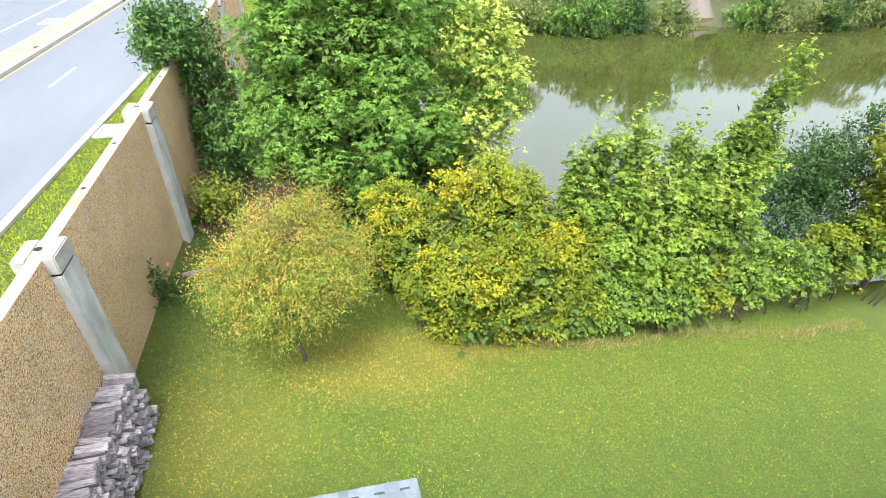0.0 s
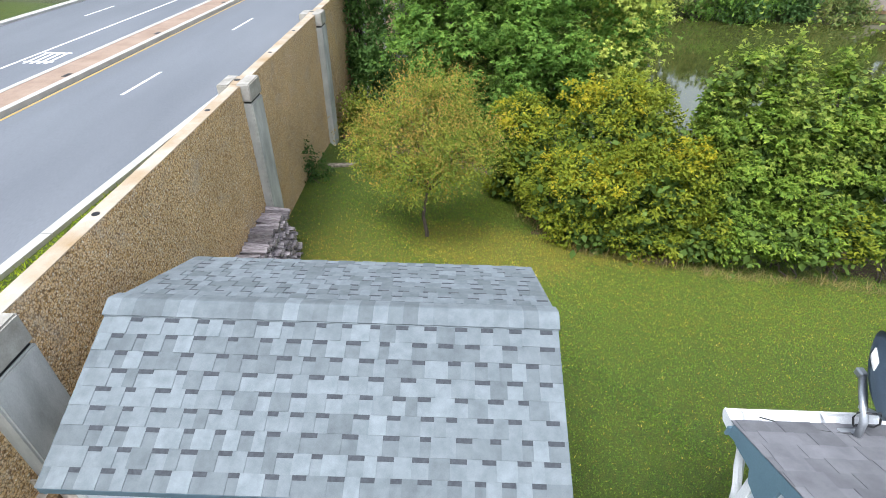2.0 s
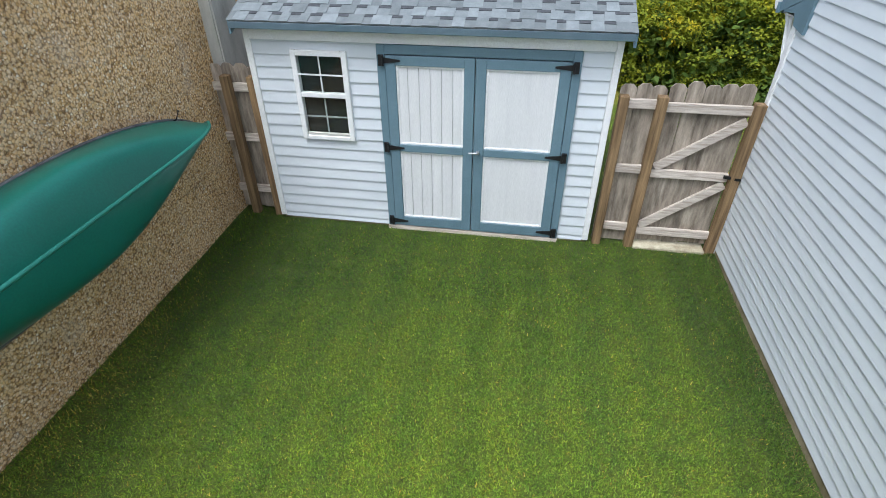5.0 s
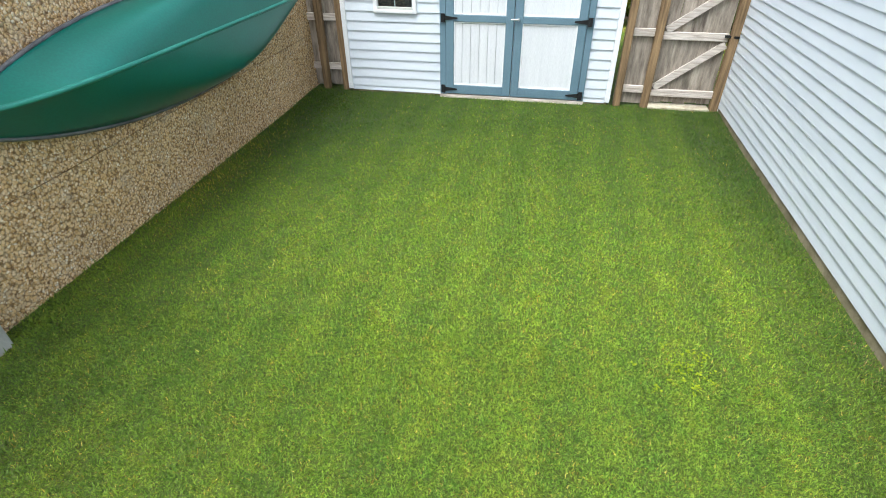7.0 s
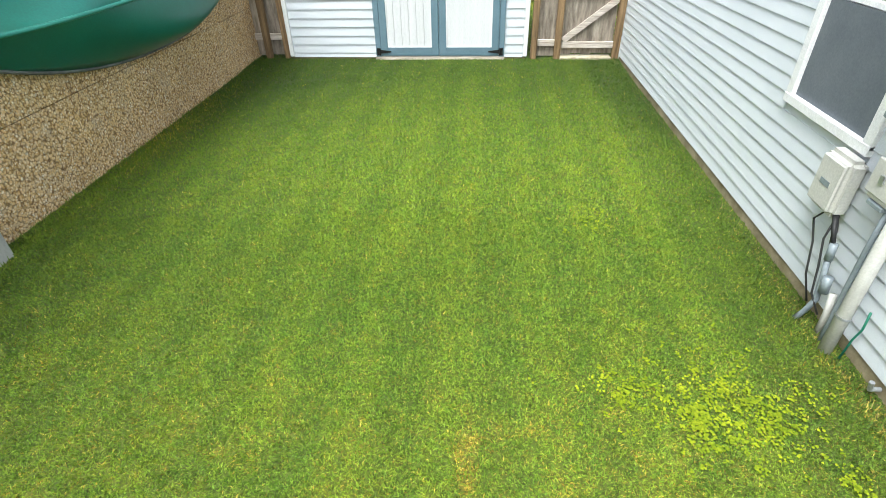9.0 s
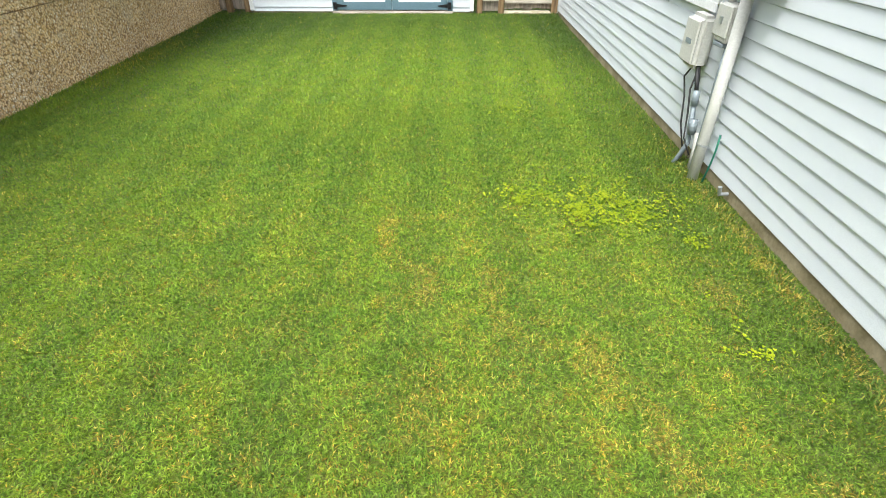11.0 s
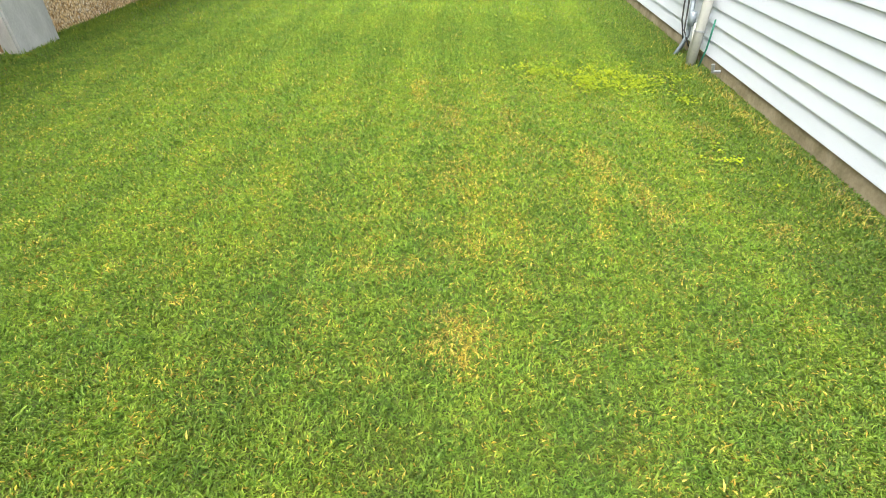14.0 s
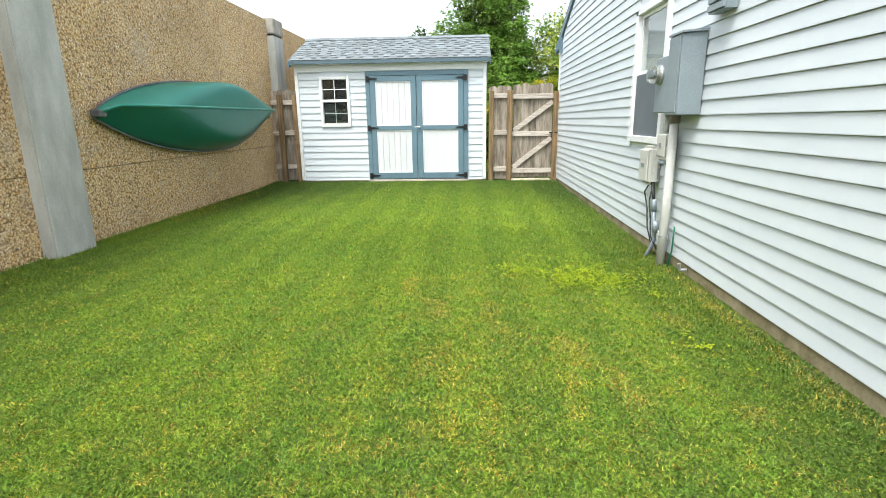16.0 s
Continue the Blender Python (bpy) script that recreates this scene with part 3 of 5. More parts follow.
for x0, x1, y0, y1 in ((0.02, W - 0.02, 0.03, 0.1), (0.02, W - 0.02, D - 0.1, D - 0.03), (0.02, 0.1, 0.1, D - 0.1), (W - 0.1, W - 0.02, 0.1, D - 0.1)):
    if y0 == 0.03:
        for a, b, z0, z1 in ((x0, 0.5, 0.05, 2.18), (1.0, x1, 0.05, 2.18), (0.5, 1.0, 0.05, 1.08), (0.5, 1.0, 1.94, 2.18)):
            box(bm, a, b, y0, y1, z0, z1)
    else:
        box(bm, x0, x1, y0, y1, 0.05, 2.18)
for x in (0.02, W - 0.1):
    prism(bm, [(0.1, 2.18), (D - 0.1, 2.18), (RY, RIDGE - 0.1)], "x", x, x + 0.08)
part("wall", bm, VINYL, shed)
part("floor_frame", cuboid(0.03, W - 0.03, 0.03, D - 0.03, -0.08, 0.05), FOUND, shed, "dirty timber floor frame")


def lap(bm, axis, face, out, lo, hi, z, h, t=0.02):
    """One lap board on the plane face of an axis, out = +1 or -1, from lo to hi."""
    g = 0.005
    prof = [(face, z), (face + out * (t + g), z), (face + out * (t + g), z + 0.006), (face + out * g, z + h - 0.005), (face + out * 0.001, z + h - 0.005), (face, z + h)]
    if axis == "y":
        return prism(bm, prof, "x", lo, hi)
    return prism(bm, prof, "y", lo, hi)


H = 0.1215
for k in range(19):
    z = max(0.03, -0.0295 + H * k)
    top = min(-0.0295 + H * (k + 1), 2.19)
    if top - z < 0.02:
        continue
    beside = z < 1.97 and top > 1.05
    for a, b in ((0.06, 0.458), (1.027, 1.34), (3.25, W - 0.06)) if beside else ((0.06, 1.34), (3.25, W - 0.06)):
        if z > 2.05:
            a, b = (0.06, W - 0.06) if a == 0.06 else (0, 0)
        if b > a:
            part("siding_board", lap(bmesh.new(), "y", 0.03, -1, a, b, z, top - z, 0.0128), VINYL, shed)
    if z < 1.05 < top:
        part("siding_board", lap(bmesh.new(), "y", 0.03, -1, 0.458, 1.027, z, 1.05 - z, 0.0128), VINYL, shed)
    if z < 1.97 < top:
        part("siding_board", lap(bmesh.new(), "y", 0.03, -1, 0.458, 1.027, 1.97, top - 1.97, 0.0128), VINYL, shed)
    for face, out in ((0.02, -1), (W - 0.02, 1)):
        part("siding_board", lap(bmesh.new(), "x", face, out, 0.02, D - 0.02, z, top - z, 0.0128), VINYL, shed)
    part("siding_board", lap(bmesh.new(), "y", D - 0.03, 1, 0.06, W - 0.06, z, top - z, 0.0128), VINYL, shed)
for x0, x1 in ((-0.006, 0.058), (W - 0.058, W + 0.006)):
    for y0, y1 in ((0.004, 0.06), (D - 0.06, D - 0.004)):
        part("corner_trim", cuboid(x0, x1, y0, y1, 0.04, 2.19, 0.006), WTRIM, shed)
part("frieze_board", cuboid(0.06, W - 0.06, -0.008, 0.03, 2.055, 2.19, 0.004), WTRIM, shed)

# doors
frame_ = base("door_frame", (2.29, 0, 0.05))
hang(frame_, shed)
part("jamb", cuboid(1.335, 1.415, -0.016, 0.03, 0.04, 2.05, 0.004), BLUE, frame_)
part("jamb", cuboid(3.175, 3.255, -0.016, 0.03, 0.04, 2.05, 0.004), BLUE, frame_)
part("head", cuboid(1.415, 3.175, -0.016, 0.03, 1.965, 2.05, 0.004), BLUE, frame_)
part("threshold", cuboid(1.33, 3.26, -0.03, 0.03, -0.01, 0.045, 0.004), WOODL, frame_, "pale worn timber threshold")


def shed_door(x0, x1, hinge_left, boards):
    d = base("door", (x0, 0, 0.06), "white plank door in a slate-blue frame, closed")
    hang(d, shed)
    y0, y1 = -0.03, 0.024
    for name, a, b, c, e in (("stile", x0, x0 + 0.1, 0.06, 1.955), ("stile", x1 - 0.1, x1, 0.06, 1.955), ("rail", x0 + 0.1, x1 - 0.1, 0.06, 0.175), ("rail", x0 + 0.1, x1 - 0.1, 0.98, 1.06), ("rail", x0 + 0.1, x1 - 0.1, 1.865, 1.955)):
        part(name, cuboid(a, b, y0, y1, c, e, 0.004), BLUE, d, "slate-blue painted board")
    n = 6 if boards else 1
    for z0, z1 in ((0.175, 0.98), (1.06, 1.865)):
        for k in range(n):
            a = x0 + 0.1 + (x1 - x0 - 0.2) * k / n
            b = x0 + 0.1 + (x1 - x0 - 0.2) * (k + 1) / n
            g = 0.0016 if boards else 0.001
            part("plank", cuboid(a + g, b - g, -0.008, 0.02, z0, z1, 0.003 if boards else 0.001), DOORW, d, "white grooved plank" if k == 0 else "")
        for a, b, c, e in ((x0 + 0.1, x0 + 0.12, z0, z1), (x1 - 0.12, x1 - 0.1, z0, z1), (x0 + 0.12, x1 - 0.12, z0, z0 + 0.02), (x0 + 0.12, x1 - 0.12, z1 - 0.02, z1)):
            part("panel_bead", cuboid(a, b, -0.018, -0.007, c, e, 0.003), WTRIM, d)
    s = 1 if hinge_left else -1
    hx = x0 - 0.02 if hinge_left else x1 + 0.02
    for z in (0.12, 1.02, 1.91):
        bm = bmesh.new()
        box(bm, min(hx, hx - s * 0.045), max(hx, hx - s * 0.045), -0.042, -0.017, z - 0.05, z + 0.05)
        prism(bm, [(hx, z - 0.028), (hx + s * 0.17, z - 0.008), (hx + s * 0.17, z + 0.008), (hx, z + 0.028)], "y", -0.04, -0.031)
        tube(bm, [(hx, -0.045, z - 0.05), (hx, -0.045, z + 0.05)], 0.011, 8)
        part("strap_hinge", bm, IRON, d, "black iron strap hinge")
    return d


left_door = shed_door(1.42, 2.285, True, True)
right_door = shed_door(2.295, 3.17, False, False)
bm = tube(bmesh.new(), [(2.34, -0.03, 1.03), (2.34, -0.07, 1.03)], 0.018, 10)
tube(bm, [(2.34, -0.07, 1.03), (2.25, -0.075, 1.03)], [0.012, 0.009], 8)
part("door_handle", bm, GALV, right_door, "small grey lever handle")


def shed_window(x0, x1, z0, z1):
    w = base("window", (x0, 0, z0), "white double-hung window with divided panes")
    hang(w, shed)
    t = 0.055
    y0, y1 = -0.016, 0.06
    fr = cuboid(x0, x0 + t, y0, y1, z0, z1, 0.005)
    part("casing", fr, WTRIM, w)
    part("casing", cuboid(x1 - t, x1, y0, y1, z0, z1, 0.005), WTRIM, w)
    part("casing", cuboid(x0 + t, x1 - t, y0, y1, z1 - t, z1, 0.005), WTRIM, w)
    part("sill", cuboid(x0 + t, x1 - t, y0, y1, z0, z0 + t * 0.8, 0.005), WTRIM, w)
    zm = (z0 + z1) / 2 + 0.02
    part("meeting_rail", cuboid(x0 + t, x1 - t, -0.011, 0.04, zm - 0.025, zm + 0.025, 0.004), WTRIM, w)
    xm = (x0 + x1) / 2
    for a, b, y, bar in ((z0 + t * 0.8, zm - 0.025, 0.008, BLIND), (zm + 0.025, z1 - t, -0.004, WTRIM)):
        part("pane", cuboid(x0 + t, x1 - t, y, y + 0.005, a, b), GLASS, w, "dark clear pane").visible_shadow = False
        o = -0.002 if bar is WTRIM else 0.009
        part("muntin", cuboid(xm - 0.007, xm + 0.007, y + o - 0.003, y + o + 0.003, a, b), bar, w)
        part("muntin", cuboid(x0 + t, x1 - t, y + o - 0.0035, y + o + 0.0035, (a + b) / 2 - 0.007, (a + b) / 2 + 0.007), bar, w)
    # added dark plate stands in for the unlit shed interior
    part("dark_plate", cuboid(x0 + t + 0.002, x1 - t - 0.002, 0.045, 0.055, z0 + t * 0.8 + 0.002, z1 - t - 0.002), DARKPLATE, w, "dark plate behind the panes in place of the unlit interior")
    part("sash_rail", cuboid(x0 + t, x1 - t, -0.004, 0.03, z0 + t * 0.8, z0 + t * 0.8 + 0.03, 0.003), PVC, w)
    return w


shed_window(0.455, 1.03, 1.05, 1.97)

# shed roof
roof = base("roof", (1.8, RY, RIDGE), "gable roof of grey laminated shingles")
hang(roof, shed)
X0, X1 = -0.07, 3.67
run = math.hypot(RY + 0.13, RIDGE - 2.25)
bm = bmesh.new()
prism(bm, [(-0.12, 2.19), (-0.12, 2.235), (RY, RIDGE - 0.015), (2 * RY + 0.12, 2.235), (2 * RY + 0.12, 2.19), (RY, RIDGE - 0.07)], "x", X0 + 0.02, X1 - 0.02)
part("deck", bm, WTRIM, roof)
for y in (-0.135, 2 * RY + 0.115):
    part("fascia", cuboid(X0 + 0.015, X1 - 0.015, y, y + 0.022, 2.175, 2.237, 0.004), DSLATE, roof, "dark slate fascia board")
part("soffit", cuboid(X0 + 0.03, X1 - 0.03, -0.112, 0.03, 2.175, 2.19), WTRIM, roof)
for x in (X0 - 0.002, X1 - 0.02):
    bm = prism(bmesh.new(), [(-0.11, 2.12), (-0.11, 2.235), (RY, RIDGE - 0.02), (2 * RY + 0.11, 2.235), (2 * RY + 0.11, 2.12), (RY, RIDGE - 0.13)], "x", x, x + 0.022)
    part("barge_board", bm, BLUE, roof, "slate-blue barge board")
NC = 10
EXP = run / NC


def slope_pose(x, s, back):
    """A point on the roof, s metres up from the eave, with x along it and y up the slope."""
    if back:
        return Matrix.Translation((x, 2 * RY + 0.135 - s * math.cos(PITCH), 2.243 + s * math.sin(PITCH))) @ Matrix.Rotation(math.pi, 4, "Z") @ Matrix.Rotation(PITCH, 4, "X")
    return Matrix.Translation((x, -0.135 + s * math.cos(PITCH), 2.243 + s * math.sin(PITCH))) @ Matrix.Rotation(PITCH, 4, "X")


def wedge(w, h, t0, t1):
    """A shingle: thick at its lower edge, thin above."""
    return prism(bmesh.new(), [(0, 0), (0, t0), (h, t1), (h, 0)], "x", -w / 2, w / 2)


rng = random.Random(5)
under = mesh_of("shingle_course", wedge(X1 - X0 - 0.008, EXP * 1.06, 0.007, 0.002), SHING)
tabs = [mesh_of("shingle", wedge(w, EXP * 1.0, 0.013, 0.006), SHING) for w in (0.09, 0.11, 0.13, 0.15, 0.18)]
widths = (0.09, 0.11, 0.13, 0.15, 0.18)
# dark bars stand for the shade under the next course's edge
slot = {w: mesh_of("slot_band", prism(bmesh.new(), [(0, 0.003), (0, 0.008), (0.034, 0.008), (0.034, 0.003)], "x", -w / 2, w / 2), SHDARK) for w in (0.08, 0.1, 0.12)}
for back in (False, True):
    for c in range(NC):
        s = c * EXP
        piece("shingle_course", under, slope_pose((X0 + X1) / 2, s, back) , roof)
        x = X0 + 0.004 + rng.uniform(0, 0.1)
        first = True
        while x < X1 - 0.02:
            k = rng.randrange(5)
            w = min(widths[k], X1 - x)
            if w < widths[k]:
                break
            piece("shingle", tabs[k], slope_pose(x + w / 2, s + 0.001, back), roof)
            x += w
            gap = rng.choice((0.08, 0.1, 0.12, 0.1))
            if x + gap < X1 - 0.01 and c < NC:
                piece("slot_band", slot[gap], slope_pose(x + gap / 2, s + EXP - 0.034, back), roof)
            x += gap
capn = 30
capm = prism(bmesh.new(), [(-0.135, -0.058), (-0.135, -0.046), (-0.03, 0.006), (0, 0.014), (0.03, 0.006), (0.135, -0.046), (0.135, -0.058), (0.03, -0.006), (0, 0.0), (-0.03, -0.006)], "x", -0.085, 0.085)
capm = mesh_of("ridge_cap", capm, SHING)
for k in range(capn):
    x = X0 + 0.075 + (X1 - X0 - 0.15) * k / (capn - 1)
    piece("ridge_cap", capm, Matrix.Translation((x, RY, RIDGE + 0.008)) @ Matrix.Rotation(0.02, 4, "Y"), roof)


# ---- fences and gate ----
def picket_mesh(h, w=0.1465):
    """A dog-eared fence board, foot at the origin."""
    return mesh_of("picket", prism(bmesh.new(), [(-w / 2, 0), (w / 2, 0), (w / 2, h - 0.035), (w / 2 - 0.035, h), (-w / 2 + 0.035, h), (-w / 2, h - 0.035)], "y", -0.009, 0.009), WOODP)


def fence_post(name, x, y, z0, z1, parent, w=0.09):
    bm = cuboid(x - w / 2, x + w / 2, y - w / 2, y + w / 2, z0, z1, 0.006)
    return part(name, bm, WOODB, parent, "brown treated post")


rng = random.Random(11)
PK = [picket_mesh(h) for h in (1.715, 1.72, 1.73)]
nook = base("fence", (-0.2, 0.12, 0), "short weathered board fence between sound wall and shed", "fence")
for x in (-0.36, -0.06):
    fence_post("post", x, 0.09, -0.1, 1.66, nook)
for z in (0.3, 0.95, 1.52):
    part("rail", cuboid(-0.58, -0.01, 0.135, 0.173, z - 0.045, z + 0.045, 0.004), WOODL, nook)
for k in range(4):
    piece("picket", PK[k % 3], pose(-0.51 + 0.145 * k, 0.186, 0.03 + rng.uniform(-0.01, 0.01), 0, rng.uniform(-0.5, 0.5), 0), nook)

side = base("fence", (3.85, 0.12, 0), "weathered board fence panel beside the shed", "fence")
fence_post("post", 3.69, 0.05, -0.1, 1.66, side, 0.088)
fence_post("post", 4.035, 0.05, -0.1, 1.67, side, 0.092)
for z in (0.22, 0.91, 1.58):
    part("rail", cuboid(3.735, 4.005, 0.06, 0.098, z - 0.045, z + 0.045, 0.004), WOODL, side)
for k in range(3):
    piece("picket", PK[(k + 1) % 3], pose(3.72 + 0.146 * k, 0.11, 0.03, 0, rng.uniform(-0.5, 0.5), 0), side)

gate = base("gate", (4.5, 0.1, 0.05), "weathered board gate with pale diagonal braces, closed", "gate")
gp = fence_post("latch_post", 4.885, 0.05, -0.12, 1.64, gate, 0.092)
for k in range(5):
    piece("picket", PK[(k * 2) % 3], pose(4.17 + 0.148 * k, 0.11, 0.06 + rng.uniform(-0.012, 0.012), 0, rng.uniform(-0.2, 0.2), 0), gate)
for x0, x1, z in ((4.09, 4.87, 0.19), (4.09, 4.83, 0.88), (4.09, 4.88, 1.56)):
    part("rail", cuboid(x0, x1, 0.06, 0.098, z - 0.045, z + 0.045, 0.004), WOODL, gate, "pale weathered rail")
for a, b in (((4.12, 0.94), (4.83, 1.46)), ((4.11, 0.25), (4.82, 0.8))):
    bm = beam(bmesh.new(), (a[0], 0.078, a[1]), (b[0], 0.078, b[1]), 0.034, 0.085)
    part("brace", bm, WOODL, gate, "pale diagonal brace")
part("latch", beam(bmesh.new(), (4.78, 0.05, 0.9), (4.93, 0.0, 0.9), 0.03, 0.025), IRON, gate, "rusty latch")
step = tagged(part("slab", cuboid(4.08, 4.83, -0.02, 0.16, -0.12, 0.035, 0.012), CREAM), "concrete sill with peeling cream paint under the gate", "slab")

# ---- house ----
house = base("house", (10, -5.1, 0), "single-storey house with white lap siding and slate-blue trim", "house")
HX, HY0, HY1, HR = 4.95, -10.4, 0.08, -5.16
TAN = 0.417


def top_at(y):
    """Height of the roof's upper face at y."""
    return 2.53 + TAN * (0.3 - (y if y > HR else 2 * HR - y))


bm = bmesh.new()
WY0, WY1, WZ0, WZ1 = -5.34, -4.49, 0.94, 2.13
for a, b, c, d in ((HY0, WY0, 0.0, 2.35), (WY1, HY1, 0.0, 2.35), (WY0, WY1, 0.0, WZ0), (WY0, WY1, WZ1, 2.35)):
    box(bm, HX, HX + 0.2, a, b, c, d)
prism(bm, [(HY0, 2.35), (HY1, 2.35), (HY1, 2.49), (HR, 2.49 + TAN * (HY1 - HR)), (HY0, 2.49)], "x", HX, HX + 0.2)
box(bm, HX + 0.2, 17.0, HY1 - 0.2, HY1, 0, 2.4)
box(bm, HX + 0.2, 17.0, HY0, HY0 + 0.2, 0, 2.4)
box(bm, 16.8, 17.0, HY0 + 0.2, HY1 - 0.2, 0, 2.4)
part("wall", bm, VINYL, house)
bm = bmesh.new()
box(bm, HX - 0.006, 16.9, HY0 + 0.01, HY1 - 0.01, -0.5, 0.055)
part("foundation", bm, FOUND, house, "stained concrete foundation strip")

HH = 0.0995
k = 0
while True:
    z = 0.055 + HH * k
    lo, hi = HY0, HY1 - 0.06
    if z + HH > 2.5:
        hi = HY1 - (z + HH - 2.5) / TAN
        lo = 2 * HR - hi
    if hi - lo < 0.4:
        break
    for a, b in ((lo, WY0 - 0.02), (WY1 + 0.02, hi)) if (z < WZ1 + 0.06 and z + HH > WZ0 - 0.06) else ((lo, hi),):
        if b > a:
            part("siding_board", lap(bmesh.new(), "x", HX, -1, a, b, z, HH, 0.0105), VINYL, house)
    k += 1
part("corner_trim", cuboid(HX - 0.026, HX + 0.06, HY1 - 0.06, HY1 + 0.02, 0.0, 2.36, 0.005), WTRIM, house)

roof2 = base("roof", (10, HR, 2.4), "low gable roof of weathered grey shingles")
hang(roof2, house)
RX0, RX1 = 4.912, 17.3
EY = 0.44
bm = bmesh.new()
prism(bm, [(EY, top_at(EY) - 0.1), (EY, top_at(EY) - 0.012), (HR, top_at(HR) - 0.012), (2 * HR - EY, top_at(EY) - 0.012), (2 * HR - EY, top_at(EY) - 0.1), (HR, top_at(HR) - 0.1)], "x", RX0 + 0.03, RX1)
part("deck", bm, SHDARK, roof2)
for s in (1, -1):
    ends = [(EY - 0.02, top_at(EY - 0.02)), (HR, top_at(HR))]
    pts = [(y if s > 0 else 2 * HR - y, z) for y, z in ends]
    (ya, za), (yb, zb) = pts
    part("rake_board", prism(bmesh.new(), [(ya, za - 0.14), (ya, za - 0.02), (yb, zb - 0.02), (yb, zb - 0.14)], "x", RX0, RX0 + 0.03), BLUE, roof2, "slate-blue rake board")
part("eave_return", prism(bmesh.new(), [(0.4, 2.46), (0.4, 2.42), (0.33, 2.36), (0.12, 2.385), (0.07, 2.3), (-0.145, 2.27), (-0.145, 2.58)], "x", RX0 + 0.003, HX - 0.004), BLUE, roof2, "slate-blue boxed eave return")
part("soffit", cuboid(HX, RX1, HY1, EY - 0.02, 2.335, 2.35), WTRIM, roof2)
part("fascia", cuboid(HX - 0.06, RX1, EY - 0.02, EY, 2.335, 2.42), BLUE, roof2)
ang = math.atan(TAN)
HE = 0.145


def house_slope(x, s):
    return Matrix.Translation((x, EY + 0.02 - s * math.cos(ang), top_at(EY + 0.02) + s * math.sin(ang) - 0.012)) @ Matrix.Rotation(math.pi, 4, "Z") @ Matrix.Rotation(ang, 4, "X")


rng = random.Random(8)
hc = mesh_of("shingle_course", wedge(RX1 - RX0, HE * 1.06, 0.008, 0.002), HSHING)
ht = [mesh_of("shingle", wedge(w, HE, 0.014, 0.006), HSHING) for w in (0.14, 0.2, 0.26)]
for c in range(40):
    piece("shingle_course", hc, house_slope((RX0 + RX1) / 2, c * HE), roof2)
    if c < 14:
        x = RX0 + rng.uniform(0, 0.12)
        while x < 8.2:
            i = rng.randrange(3)
            w = (0.14, 0.2, 0.26)[i]
            piece("shingle", ht[i], house_slope(x + w / 2, c * HE + 0.001), roof2)
            x += w + rng.uniform(0.08, 0.2)
bm = bmesh.new()
prism(bm, [(2 * HR - EY, top_at(EY)), (HR, top_at(HR)), (HR, top_at(HR) + 0.012), (2 * HR - EY, top_at(EY) + 0.012)], "x", RX0, RX1)
part("back_slope", bm, HSHING, roof2)

gutter = base("gutter", (4.9, 0.56, 2.4), "white open gutter along the eave")
hang(gutter, house)
g0, g1 = EY + 0.001, EY + 0.145
bm = bmesh.new()
prism(bm, [(g0, 2.438), (g0, 2.35), (g1 - 0.04, 2.35), (g1, 2.395), (g1, 2.438), (g1 - 0.012, 2.438), (g1 - 0.012, 2.4), (g1 - 0.046, 2.362), (g0 + 0.006, 2.362), (g0 + 0.006, 2.438)], "x", RX0 + 0.02, RX1)
part("trough", bm, WTRIM, gutter)
part("end_cap", prism(bmesh.new(), [(g0, 2.443), (g0, 2.345), (g1 - 0.038, 2.345), (g1 + 0.003, 2.395), (g1 + 0.003, 2.443)], "x", RX0 + 0.008, RX0 + 0.02), WTRIM, gutter)
for k in range(8):
    part("strap", cuboid(5.05 + 0.6 * k, 5.075 + 0.6 * k, g0, g1, 2.43, 2.436), WTRIM, gutter)
bm = tube(bmesh.new(), [(5.0, 0.44, 2.36), (5.0, 0.34, 2.28), (5.0, 0.28, 2.15), (5.0, 0.17, 1.95), (5.0, 0.145, 1.85), (5.0, 0.145, 0.02)], 0.036, 8)
part("downspout", bm, WTRIM, gutter, "white downspout on the back wall")

hwin = base("window", (HX, -5, WZ0), "white double-hung house window with a drawn blind")
hang(hwin, house)
fx0, fx1 = HX - 0.04, HX + 0.1
part("casing", cuboid(fx0, fx1, WY0 - 0.02, WY0 + 0.05, WZ0, WZ1, 0.005), WTRIM, hwin)
part("casing", cuboid(fx0, fx1, WY1 - 0.05, WY1 + 0.02, WZ0, WZ1, 0.005), WTRIM, hwin)
part("casing", cuboid(fx0, fx1, WY0 - 0.02, WY1 + 0.02, WZ1 - 0.05, WZ1 + 0.02, 0.005), WTRIM, hwin)
part("sill", cuboid(fx0 - 0.004, fx1, WY0 - 0.02, WY1 + 0.02, WZ0 - 0.03, WZ0 + 0.03, 0.005), WTRIM, hwin)
zm = (WZ0 + WZ1) / 2
